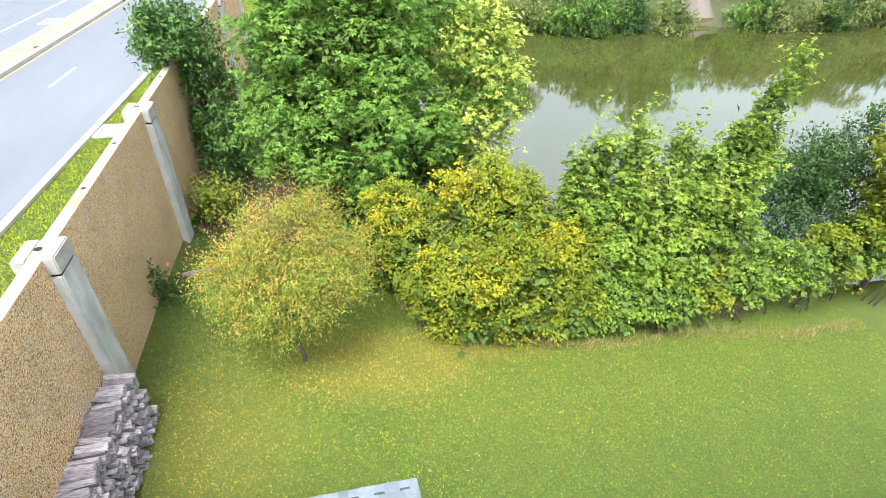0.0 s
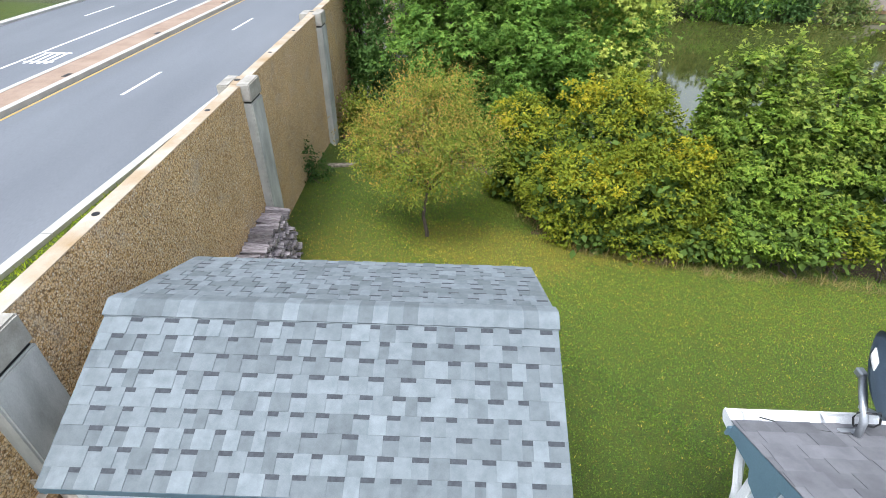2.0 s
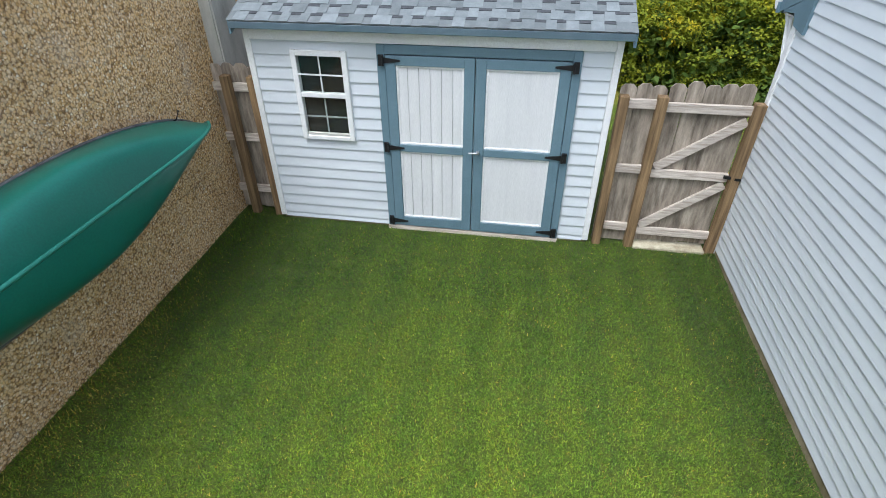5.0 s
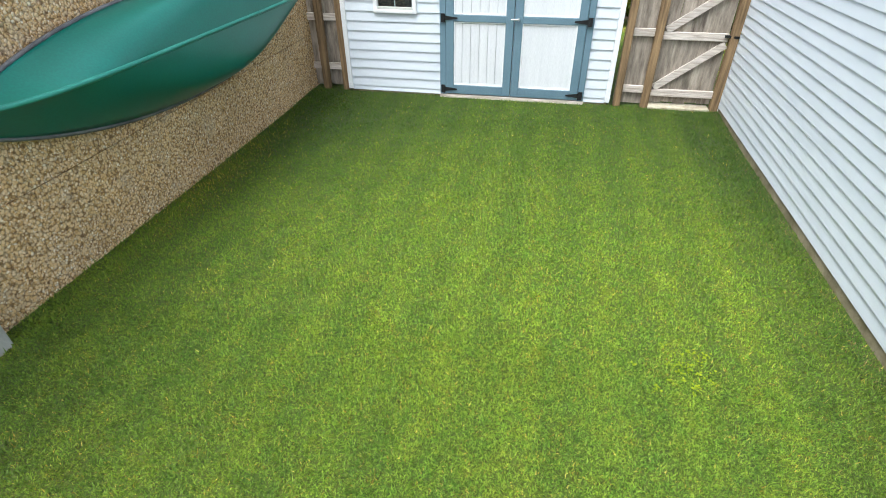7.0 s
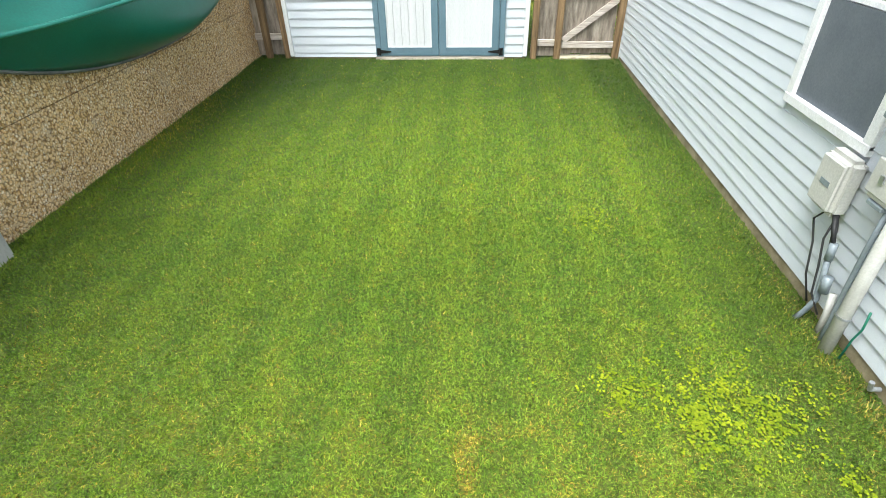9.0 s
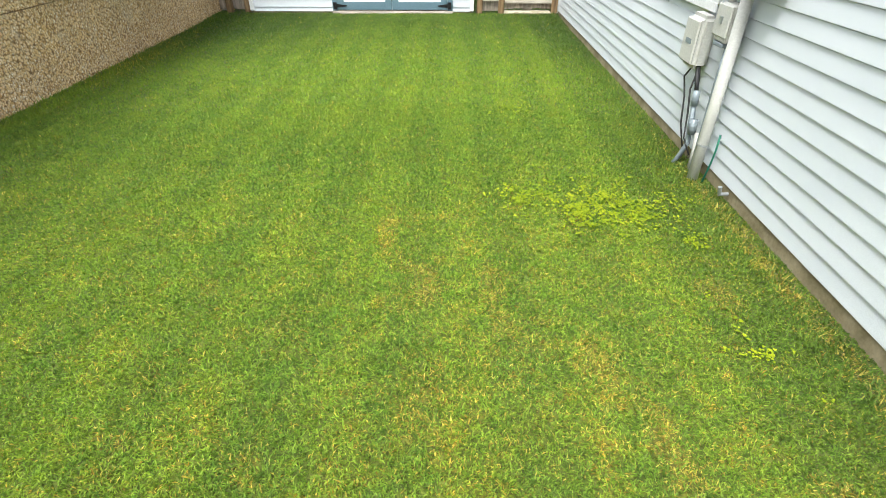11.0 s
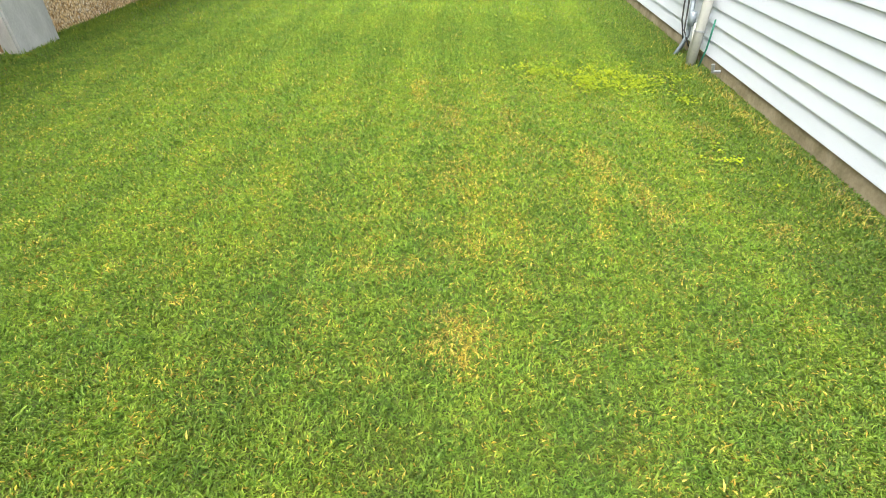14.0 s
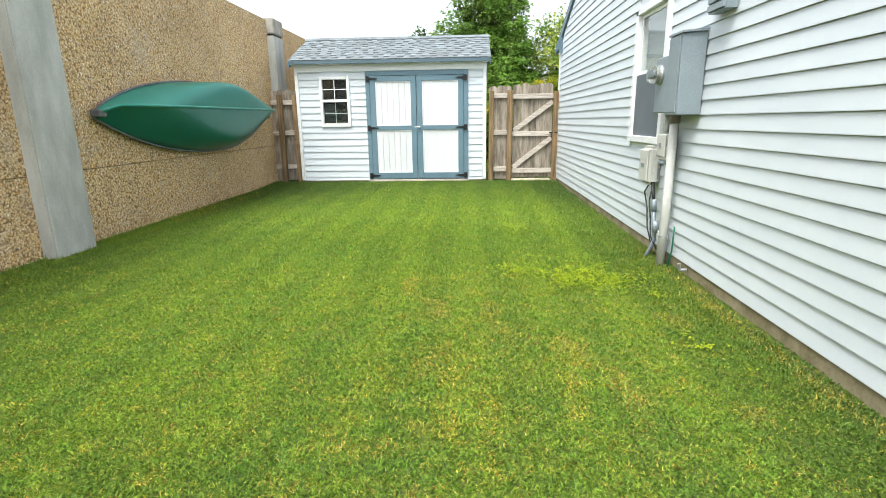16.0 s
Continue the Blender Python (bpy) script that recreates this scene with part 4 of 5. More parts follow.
for a, b, x in ((WZ0 + 0.03, zm, HX + 0.03), (zm, WZ1 - 0.05, HX)):
    sash = part("sash", cuboid(x, x + 0.03, WY0 + 0.05, WY0 + 0.085, a, b, 0.003), WTRIM, hwin)
    part("stile", cuboid(x, x + 0.03, WY1 - 0.085, WY1 - 0.05, a, b, 0.003), WTRIM, sash)
    part("rail", cuboid(x, x + 0.03, WY0 + 0.085, WY1 - 0.085, a, a + 0.035, 0.003), WTRIM, sash)
    part("rail", cuboid(x, x + 0.03, WY0 + 0.085, WY1 - 0.085, b - 0.035, b, 0.003), WTRIM, sash)
    part("pane", cuboid(x + 0.012, x + 0.017, WY0 + 0.085, WY1 - 0.085, a + 0.035, b - 0.035), GLASS, sash).visible_shadow = False
part("insect_screen", cuboid(HX - 0.012, HX - 0.009, WY0 + 0.05, WY1 - 0.05, WZ0 + 0.03, zm), mottled("screen_mesh", (0.1, 0.12, 0.14), (0.15, 0.17, 0.19), 2, 90, 0.7), hwin, "grey insect screen over the lower sash")
part("blind", cuboid(HX + 0.075, HX + 0.08, WY0 + 0.05, WY1 - 0.05, zm - 0.1, WZ1 - 0.05), BLIND, hwin, "pale drawn blind")
# the room's darkness is an added near-black plate
part("room_dark_plate", cuboid(HX + 0.21, HX + 0.22, WY0 - 0.3, WY1 + 0.3, WZ0 - 0.3, WZ1 + 0.2), DARKPLATE, hwin, "dark plate behind the glass in place of the unlit room")

# ---- meter, boxes, conduits on the house ----
SX = HX - 0.018
cab = base("electric_cabinet", (4.85, -5.920, 1.13), "grey steel breaker cabinet mounted on the siding", "cabinet")
bm = prism(bmesh.new(), [(SX, 1.15), (SX - 0.17, 1.15), (SX - 0.17, 1.695), (SX, 1.705)], "y", -6.075, -5.850)
bmesh.ops.bevel(bm, geom=bm.edges[:], offset=0.006, segments=1, affect="EDGES")
part("body", bm, GREYM, cab)
part("cover", cuboid(SX - 0.18, SX - 0.169, -6.06, -5.865, 1.17, 1.68, 0.004), GREYM, cab, "grey hinged cover")
part("hood", prism(bmesh.new(), [(SX, 1.706), (SX - 0.18, 1.696), (SX - 0.18, 1.71), (SX, 1.722)], "y", -6.09, -5.837), GREYM, cab)
meter = base("electric_meter", (4.85, -5.620, 1.13), "grey meter box with a round glass meter", "meter")
part("body", cuboid(SX - 0.13, SX, -5.835, -5.480, 1.17, 1.59, 0.008), GREYM, meter)
ring = tube(bmesh.new(), [(SX - 0.125, -5.590, 1.46), (SX - 0.15, -5.590, 1.46)], 0.075, 24)
part("collar", ring, GALV, meter, "metal meter ring", True)
dome = tube(bmesh.new(), [(SX - 0.15, -5.590, 1.46), (SX - 0.2, -5.590, 1.46), (SX - 0.225, -5.590, 1.46), (SX - 0.235, -5.590, 1.46)], [0.066, 0.064, 0.052, 0.02], 24)
part("glass_dome", dome, METERG, meter, "clear glass dome", True)
dial = tube(bmesh.new(), [(SX - 0.151, -5.590, 1.46), (SX - 0.175, -5.590, 1.46)], 0.05, 20)
part("dial", dial, PVC, meter, "pale dial drum")
part("register", cuboid(SX - 0.195, SX - 0.176, -5.620, -5.560, 1.445, 1.485, 0.003), GREYM, meter, "grey register in the meter")

conduit = base("conduit", (4.85, -5.790, 0), "thick aged white conduit from ground to meter", "conduit")
part("pipe", tube(bmesh.new(), [(SX - 0.09, -5.820, -0.1), (SX - 0.07, -5.790, 0.4), (SX - 0.055, -5.765, 1.10)], 0.034, 16), PVC, conduit, smooth=True)
part("coupling", tube(bmesh.new(), [(SX - 0.055, -5.763, 1.09), (SX - 0.055, -5.762, 1.17)], 0.041, 16), mottled("brown_coupling", (0.2, 0.16, 0.13), (0.3, 0.25, 0.21), 9, 90, 0.6), conduit, "brownish coupling under the meter", True)
part("clamp", tube(bmesh.new(), [(SX - 0.079, -5.802, 0.2), (SX - 0.078, -5.801, 0.212)], 0.038, 16), GALV, conduit, "metal pipe clamp")
small = base("junction_box", (4.86, -5.540, 0.78), "small beige cable junction box with a latch", "box")
part("body", cuboid(SX - 0.09, SX, -5.720, -5.560, 0.8, 1.01, 0.01), PVC, small)
part("lid", cuboid(SX - 0.102, SX - 0.089, -5.730, -5.550, 0.83, 1.005, 0.006), PVC, small)
part("latch", cuboid(SX - 0.11, SX - 0.1, -5.650, -5.620, 0.9, 0.94), GALV, small, "metal latch")
part("bracket", cuboid(SX - 0.095, SX, -5.700, -5.590, 0.775, 0.799, 0.004), GREYM, small, "grey bracket under the box")
nid = base("telephone_box", (4.85, -5.280, 0.55), "rounded beige plastic telephone network box", "box")
bm = cuboid(SX - 0.11, SX, -5.420, -5.180, 0.57, 0.9)
bmesh.ops.bevel(bm, geom=bm.edges[:], offset=0.03, segments=3, affect="EDGES")
part("body", bm, PVC, nid, smooth=False)
part("door", cuboid(SX - 0.118, SX - 0.1, -5.400, -5.200, 0.6, 0.87, 0.008), PVC, nid)
part("label_plate", cuboid(SX - 0.121, SX - 0.117, -5.340, -5.260, 0.72, 0.75), GREYM, nid)


def cable(name, pts, r, material, label):
    bm = tube(bmesh.new(), pts, r, 6)
    return tagged(part(name, bm, material, None, "", True), label, "cable")


cable("cable", [(SX - 0.05, -5.690, 0.8), (SX - 0.055, -5.695, 0.55), (SX - 0.06, -5.710, 0.3), (SX - 0.07, -5.735, 0.1), (SX - 0.075, -5.740, -0.08)], 0.014, GREYM, "grey cable sleeve from junction box to the ground")
cable("cable", [(SX - 0.06, -5.490, 0.43), (SX - 0.06, -5.530, 0.25), (SX - 0.06, -5.560, 0.12), (SX - 0.09, -5.560, 0.03), (SX - 0.13, -5.550, -0.05)], 0.017, GREYM, "grey flexible conduit below the telephone box")
cable("cable", [(SX - 0.05, -5.340, 0.6), (SX - 0.08, -5.290, 0.5), (SX - 0.07, -5.350, 0.38), (SX - 0.075, -5.420, 0.2), (SX - 0.05, -5.490, 0.05)], 0.006, CABLE, "thin black telephone cable")
cable("cable", [(SX - 0.05, -5.390, 0.6), (SX - 0.06, -5.450, 0.52), (SX - 0.06, -5.490, 0.43)], 0.016, CABLE, "thick black cable into the flexible conduit")
cable("cable", [(SX - 0.05, -5.410, 0.6), (SX - 0.08, -5.430, 0.45), (SX - 0.08, -5.490, 0.3), (SX - 0.085, -5.540, 0.15), (SX - 0.05, -5.610, 0.05)], 0.006, CABLE, "thin black cable below the telephone box")
cable("cable", [(SX - 0.04, -5.630, 0.22), (SX - 0.045, -5.660, 0.1), (SX - 0.05, -5.675, -0.05)], 0.02, PVC, "short pale pipe at the wall's foot")
cable("cable", [(SX - 0.04, -5.575, 1.0), (SX - 0.04, -5.57, 1.18)], 0.02, PVC, "short pale pipe between boxes")
cable("ground_wire", [(SX - 0.02, -5.870, 0.3), (SX - 0.03, -5.890, 0.2), (SX - 0.02, -5.860, 0.1), (SX - 0.05, -5.880, -0.02)], 0.006, mottled("green_wire", (0.01, 0.14, 0.09), (0.02, 0.2, 0.13), 9, 90, 0.5), "thin green earth wire")
for z, y, r in ((0.24, -5.570, 0.026), (0.41, -5.495, 0.022)):
    tagged(part("cable_coupling", tube(bmesh.new(), [(SX - 0.06, y - 0.01, z - 0.05), (SX - 0.06, y, z + 0.05)], r, 12), GREYM, None, "", True), "grey cable coupling on the siding", "coupling")
tagged(part("tap", tube(bmesh.new(), [(SX, -6.120, 0.02), (SX - 0.05, -6.120, 0.02), (SX - 0.06, -6.120, 0.07)], 0.013, 8), GALV), "small metal stub on the foundation", "tap")
vent = base("wall_vent", (4.9, -6.220, 1.75), "grey louvred vent high on the siding", "vent")
part("hood", prism(bmesh.new(), [(SX, 1.78), (SX - 0.07, 1.78), (SX - 0.07, 1.84), (SX, 2.05)], "y", -6.440, -6.200), GREYM, vent)
for k in range(4):
    part("louvre", cuboid(SX - 0.085, SX - 0.07, -6.430, -6.210, 1.79 + 0.05 * k, 1.825 + 0.05 * k), GREYM, vent)

# ---- satellite dish ----
dish = base("satellite_dish", (5.89, 0.3, 2.45), "blue-grey satellite dish on a bent mast on the roof", "satellite dish")
bm = bmesh.new()
rings = []
c = Vector((5.86, 0.62, 2.84))
nrm = Vector((0.6, -0.56, 0.5)).normalized()
su = Vector((0.74, 0.68, 0.0)).normalized()
sv = nrm.cross(su).normalized()
for i in range(7):
    r = i / 6
    rings.append([bm.verts.new(c + su * (0.28 * r * math.cos(a)) + sv * (0.335 * r * math.sin(a)) + nrm * (0.07 * r * r)) for a in [2 * math.pi * k / 28 for k in range(28)]])
for a, b in zip(rings[1:], rings[2:]):
    for k in range(28):
        bm.faces.new((a[k], a[(k + 1) % 28], b[(k + 1) % 28], b[k]))
bm.faces.new(rings[1])
bmesh.ops.solidify(bm, geom=bm.faces[:], thickness=0.008)
for v_ in rings[0]:
    if v_.is_valid and not v_.link_faces:
        bm.verts.remove(v_)
part("reflector", bm, DISHM, dish, "blue-grey reflector", True)
bm = beam(bmesh.new(), c + nrm * 0.035 + sv * 0.13 - su * 0.06, c + nrm * 0.035 + sv * 0.13 + su * 0.06, 0.12, 0.01, nrm)
part("emblem", bm, PAINTW, dish, "pale emblem as a plain bar")
part("mast", tube(bmesh.new(), [(5.72, 0.3, 2.47), (5.72, 0.34, 2.66), (5.75, 0.48, 2.76), (5.84, 0.66, 2.8)], 0.028, 10), GALV, dish, "grey bent mast", True)
part("mount", cuboid(5.8, 5.86, 0.62, 0.7, 2.77, 2.83, 0.01), GALV, dish)
part("foot", cuboid(5.64, 5.8, 0.22, 0.4, 2.43, 2.5, 0.006), GALV, dish)
part("feed_arm", tube(bmesh.new(), [(5.92, 0.6, 2.5), (6.1, 0.4, 2.56), (6.24, 0.26, 2.72)], 0.015, 6), GALV, dish)
part("feed_horn", tube(bmesh.new(), [(6.23, 0.27, 2.7), (6.2, 0.3, 2.78)], [0.03, 0.04], 10), PVC, dish)
loop = [(5.78 + 0.1 * math.cos(a), 0.38 + 0.02 * math.sin(a * 3), 2.63 + 0.09 * math.sin(a)) for a in [k * 0.5 for k in range(15)]]
part("cable_loop", tube(bmesh.new(), loop, 0.008, 6), CABLE, dish, "coiled black cable", True)
cable("cable", [(5.75, 0.33, 2.515), (5.55, 0.37, 2.49), (5.35, 0.42, 2.468), (5.22, 0.47, 2.46), (5.14, 0.5, 2.455)], 0.005, CABLE, "black cable across the roof to the gutter")

# ---- canoe ----
canoe = base("canoe", (-0.35, -2.78, 1.25), "dark green plastic canoe hung on its side on the wall", "canoe")
CY0, CY1 = -4.8, -0.36
NU, NV = 64, 28


def hull_point(u, w):
    """u from end to end in -1..1, w round the section from lower to upper gunwale in -1..1."""
    mid, fall, gain = (0.12, 0.95, 0.48) if w < 0 else (0.02, 0.75, 0.455)
    v = (u - mid) / (1 + mid if u < mid else 1 - mid)
    half = gain * max(0.0, 1 - abs(v) ** 2.3) ** (fall if u < mid or w < 0 else 0.7)
    depth = 0.36 * max(0.0, 1 - abs(u) ** (6 if u < 0 else 10)) ** 0.65
    # a flat bottom between soft chines that run together at the stems
    flat = math.sin(math.pi / 2 * min(1.0, max(0.0, min((u + 0.8) / 1.05, (1.0 - u) / 0.85))))
    chine = half * 0.94 * flat
    t, pull = abs(w), 0.7 + 1.9 * flat
    a, b, c = (1 - t) ** 2, 2 * pull * t * (1 - t), t * t
    d = (a + 0.9 * b) / (a + b + c)
    zz = math.copysign((b * chine + c * half) / (a + b + c), w)
    return Vector((-0.5 + depth * d, (CY0 + CY1) / 2 + u * (CY1 - CY0) / 2, 1.24 + 0.015 * u + 0.11 * d * min(1.0, depth / 0.2) + zz))


bm = bmesh.new()
rows = [[bm.verts.new(hull_point(-0.9995 + 1.999 * i / NU, -1 + 2 * j / NV)) for j in range(NV + 1)] for i in range(NU + 1)]
for a, b in zip(rows, rows[1:]):
    for j in range(NV):
        bm.faces.new((a[j], a[j + 1], b[j + 1], b[j]))
bmesh.ops.recalc_face_normals(bm, faces=bm.faces)
bmesh.ops.solidify(bm, geom=bm.faces[:], thickness=0.008)
part("hull", bm, CANOE, canoe, smooth=True)
# the raised keel's highlight is painted as a paler green
part("keel_strip", tube(bmesh.new(), [hull_point(-0.985 + 1.97 * i / 60, 0.0) + Vector((-0.003, 0, 0)) for i in range(61)], 0.018, 8), CANOEK, canoe, "raised keel line with its pale highlight painted in", True)
for w in (-1, 1):
    part("gunwale", tube(bmesh.new(), [hull_point(-0.985 + 1.97 * i / 40, w) for i in range(41)], 0.016, 8), GUNW, canoe, "black gunwale", True)
for y in (CY0 + 0.04, CY1 - 0.06):
    part("deck_plate", cuboid(-0.5, -0.4, y - 0.06, y + 0.06, 1.22, 1.29, 0.01), GUNW, canoe, "black end cap")
for y in (-3.1, -2.2):
    bk = base("wall_bracket", (-0.6, y, 0.8), "dark steel bracket holding the canoe to the wall", "bracket", "canoe brackets")
    part("arm", tube(bmesh.new(), [(-0.56, y, 0.83), (-0.52, y, 0.83), (-0.5, y, 0.87)], 0.012, 6), IRON, bk)
    part("plate", cuboid(-0.545, -0.537, y - 0.02, y + 0.02, 0.82, 0.89), IRON, bk)
    part("strap", tube(bmesh.new(), [(-0.555, y, 1.6), (-0.47, y, 1.58)], 0.012, 6), IRON, bk)
twig = tagged(part("hook", tube(bmesh.new(), [(-0.55, -0.75, 1.42), (-0.45, -0.72, 1.48), (-0.42, -0.7, 1.56)], 0.008, 6), IRON), "thin dark wire hook on the wall", "hook")

# ---- firewood ----
rng = random.Random(21)
stack = base("firewood_stack", (-0.4, 4.5, -0.05), "grey weathered split firewood stacked against the wall", "firewood")


def log_mesh(r, n, seed):
    q = random.Random(seed)
    pts = []
    for k in range(n):
        a = 2 * math.pi * k / n
        rr = r * q.uniform(0.7, 1.15)
        pts.append((rr * math.cos(a), rr * math.sin(a)))
    bm = bmesh.new()
    L = q.uniform(0.36, 0.44)
    prism(bm, pts, "x", -L / 2, L / 2)
    return mesh_of("log", bm, LOGS)


KINDS = [log_mesh(rng.uniform(0.042, 0.07), rng.choice((3, 4, 4, 5, 6)), 100 + i) for i in range(14)]
z = -0.03
while z < 0.86:
    top = z / 0.86
    y = 3.0 + rng.uniform(0, 0.08)
    while y < 5.84 - 0.1 * max(0, top):
        piece("log", rng.choice(KINDS), pose(-0.35 + rng.uniform(-0.05, 0.05), y, z + rng.uniform(-0.012, 0.012) + 0.04, rng.uniform(0, 360), rng.uniform(-5, 5), rng.uniform(-6, 6)), stack)
        y += rng.uniform(0.085, 0.115)
    z += 0.085
z = -0.03
while z < 0.66:
    y = 3.0 + rng.uniform(0, 0.08)
    while y < 5.6 - 0.2 * z:
        piece("log", rng.choice(KINDS), pose(-0.17 + rng.uniform(-0.05, 0.05) - 0.1 * z, y, z + rng.uniform(-0.012, 0.012) + 0.04, rng.uniform(0, 360), rng.uniform(-12, 12), rng.uniform(-18, 18)), stack)
        y += rng.uniform(0.1, 0.14)
    z += 0.1


# ---- trees and shrubs ----
def leaf_cloud(name, blobs, twigs, per, size, material, parent, seed, spread=0.16, droop=0.25, slim=0.55, shell=0.62, spray=0.3, rise=0.35, lobes=1, top=-9.0, gaps=0.25, clump=0.0):
    """Leaves along short twigs that leave the surface of lumpy forms; blobs: x, y, z, rx, ry, rz."""
    q = np.random.default_rng(seed)
    b = np.array(blobs, float)
    kids = []
    for r in b:
        for k in range(7):
            d = q.normal(size=3) + np.array([0, 0, 0.35])
            d /= np.linalg.norm(d)
            s = q.uniform(0.28, 0.5)
            kids.append((*(r[:3] + d * r[3:] * q.uniform(0.7, 0.95)), *(r[3:] * s)))
    b = np.concatenate([b, np.array(kids)])
    vol = (b[:, 3] * b[:, 4] + b[:, 4] * b[:, 5] + b[:, 3] * b[:, 5])
    pick = q.choice(len(b), twigs, p=vol / vol.sum())
    d = q.normal(size=(twigs, 3))
    d /= np.linalg.norm(d, axis=1, keepdims=True)
    rad = shell + (1.0 - shell) * q.random(twigs) ** 0.6
    c = b[pick, :3] + d * b[pick, 3:] * rad[:, None]
    ph = q.uniform(0, 6, 3)
    thin = np.sin(c[:, 0] * 4.1 / (0.4 + size * 4) + ph[0]) * np.sin(c[:, 1] * 3.7 / (0.4 + size * 4) + ph[1]) * np.sin(c[:, 2] * 4.6 / (0.4 + size * 4) + ph[2])
    ok = (thin > -gaps - 0.3 * q.random(twigs)) & (c[:, 2] > top)
    c, d = c[ok], d[ok]
    n = len(c) * per
    if clump:
        # leaves spread over small domes, each a spray that tops its twig
        e = q.normal(size=(n, 3)) * 0.75 + np.repeat(d, per, 0) * 0.55 + np.array([0, 0, 0.65])
        e /= np.linalg.norm(e, axis=1, keepdims=True)
        reach = np.repeat(clump * q.uniform(0.55, 1.35, len(c)), per)
        c = np.repeat(c, per, 0) + e * (reach * q.random(n) ** 0.45)[:, None] * np.array([1, 1, 0.6])
        along = e * np.array([1, 1, 0.3]) + q.normal(size=(n, 3)) * 0.45
        along[:, 2] -= droop
        nrm = e * 0.6 + np.array([0, 0, 0.75]) + q.normal(size=(n, 3)) * 0.22
    else:
        go = d + q.normal(size=c.shape) * 0.45 + np.array([0, 0, rise])
        go /= np.linalg.norm(go, axis=1, keepdims=True)
        ln = spray * q.uniform(0.4, 1.5, len(c))
        s = np.tile(np.linspace(0, 1, per), len(c)) + q.normal(size=n) * 0.06
        c = np.repeat(c, per, 0) + np.repeat(go * ln[:, None], per, 0) * s[:, None] + q.normal(size=(n, 3)) * spread * 0.32
        out = np.repeat(go, per, 0)
        along = out * 0.45 + q.normal(size=(n, 3)) * 0.75
        along[:, 2] -= droop
        nrm = q.normal(size=(n, 3)) * 0.3 + np.array([0, 0, 0.9]) + out * 0.45
    along /= np.linalg.norm(along, axis=1, keepdims=True)
    side = np.cross(along, nrm)
    side /= np.linalg.norm(side, axis=1, keepdims=True) + 1e-9
    up = np.cross(side, along)
    L = (size * q.uniform(0.6, 1.3, n))[:, None]
    vs = []
    for turn in ((0.0,) if lobes == 1 else (-0.95, 0.0, 0.95)):
        a2 = along * math.cos(turn) + side * math.sin(turn)
        s2 = side * math.cos(turn) - along * math.sin(turn)
        k = 1.0 if turn == 0 else 0.8
        w = s2 * L * slim * 0.5 * k
        mid = c + a2 * L * 0.42 * k
        vs += [c, mid + w + up * L * 0.08, c + a2 * L * k, mid - w + up * L * 0.08]
    m = len(vs)
    v = np.stack(vs, 1).reshape(-1, 3)
    i = np.arange(n)[:, None] * m
    f = np.concatenate([i + np.array([[j, j + 1, j + 2]]) for j in range(0, m, 4)] + [i + np.array([[j, j + 2, j + 3]]) for j in range(0, m, 4)], 1).reshape(-1, 3)
    return raw(name, v, f, material, parent)


def limbs(parent, foot, blobs, r0, seed, stems=1, fork=0.35, twiggy=3):
    """Tapered trunks from the foot, with limbs that reach into each lump of the crown."""
    q = random.Random(seed)
    foot = Vector(foot)
    cx = sum(b[0] for b in blobs) / len(blobs)
    cy = sum(b[1] for b in blobs) / len(blobs)
    cz = sum(b[2] for b in blobs) / len(blobs)
    heads = []
    bm = bmesh.new()
    for s in range(stems):
        f0 = foot + Vector((q.uniform(-0.2, 0.2), q.uniform(-0.2, 0.2), 0)) * (stems > 1)
        h = foot + (Vector((cx, cy, cz)) - foot) * q.uniform(fork, fork + 0.35) + Vector((q.uniform(-0.3, 0.3), q.uniform(-0.3, 0.3), 0)) * (stems > 1)
        m = (f0 + h) / 2 + Vector((q.uniform(-0.08, 0.08), q.uniform(-0.08, 0.08), 0))
        tube(bm, [f0 - Vector((0, 0, 0.15)), f0 + Vector((0, 0, 0.1)), m, h], [r0 * 1.35, r0, r0 * 0.85, r0 * 0.65], 9)
        heads.append(h)
    part("trunk", bm, BARK, parent, smooth=True)
    bm = bmesh.new()
    for b in blobs:
        c = Vector(b[:3])
        h = min(heads, key=lambda p: (p - c).length)
        m = h.lerp(c, 0.5) + Vector((q.uniform(-0.15, 0.15), q.uniform(-0.15, 0.15), 0.1))
        tube(bm, [h, m, c], [r0 * 0.5, r0 * 0.32, r0 * 0.16], 6)
        for k in range(twiggy):
            d = Vector((q.gauss(0, 1), q.gauss(0, 1), q.gauss(0.5, 0.8))).normalized()
            e = c + Vector((d.x * b[3], d.y * b[4], d.z * b[5])) * 0.85
            s = m.lerp(c, q.random())
            tube(bm, [s, s.lerp(e, 0.5) + Vector((0, 0, 0.05)), e], [r0 * 0.2, r0 * 0.12, r0 * 0.04], 5)
    part("limb", bm, BARK, parent, smooth=True)


def gz(x, y):
    return float(terrain(x, y))


def tree(name, foot, blobs, twigs, per, size, material, seed, label, category, r0=0.06, stems=1, group="", core=0, **kw):
    t = base(name, (foot[0], foot[1], gz(*foot)), label, category, group)
    limbs(t, (foot[0], foot[1], gz(*foot)), blobs, r0, seed, stems)
    leaf_cloud("crown", blobs, twigs, per, size, material, t, seed, **kw)
    # dark leaves added at the core close gaps and paint its shade
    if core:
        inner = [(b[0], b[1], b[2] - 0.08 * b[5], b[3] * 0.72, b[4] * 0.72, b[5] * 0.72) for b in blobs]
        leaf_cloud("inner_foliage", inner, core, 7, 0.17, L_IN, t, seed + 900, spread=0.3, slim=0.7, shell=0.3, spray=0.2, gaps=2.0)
    return t


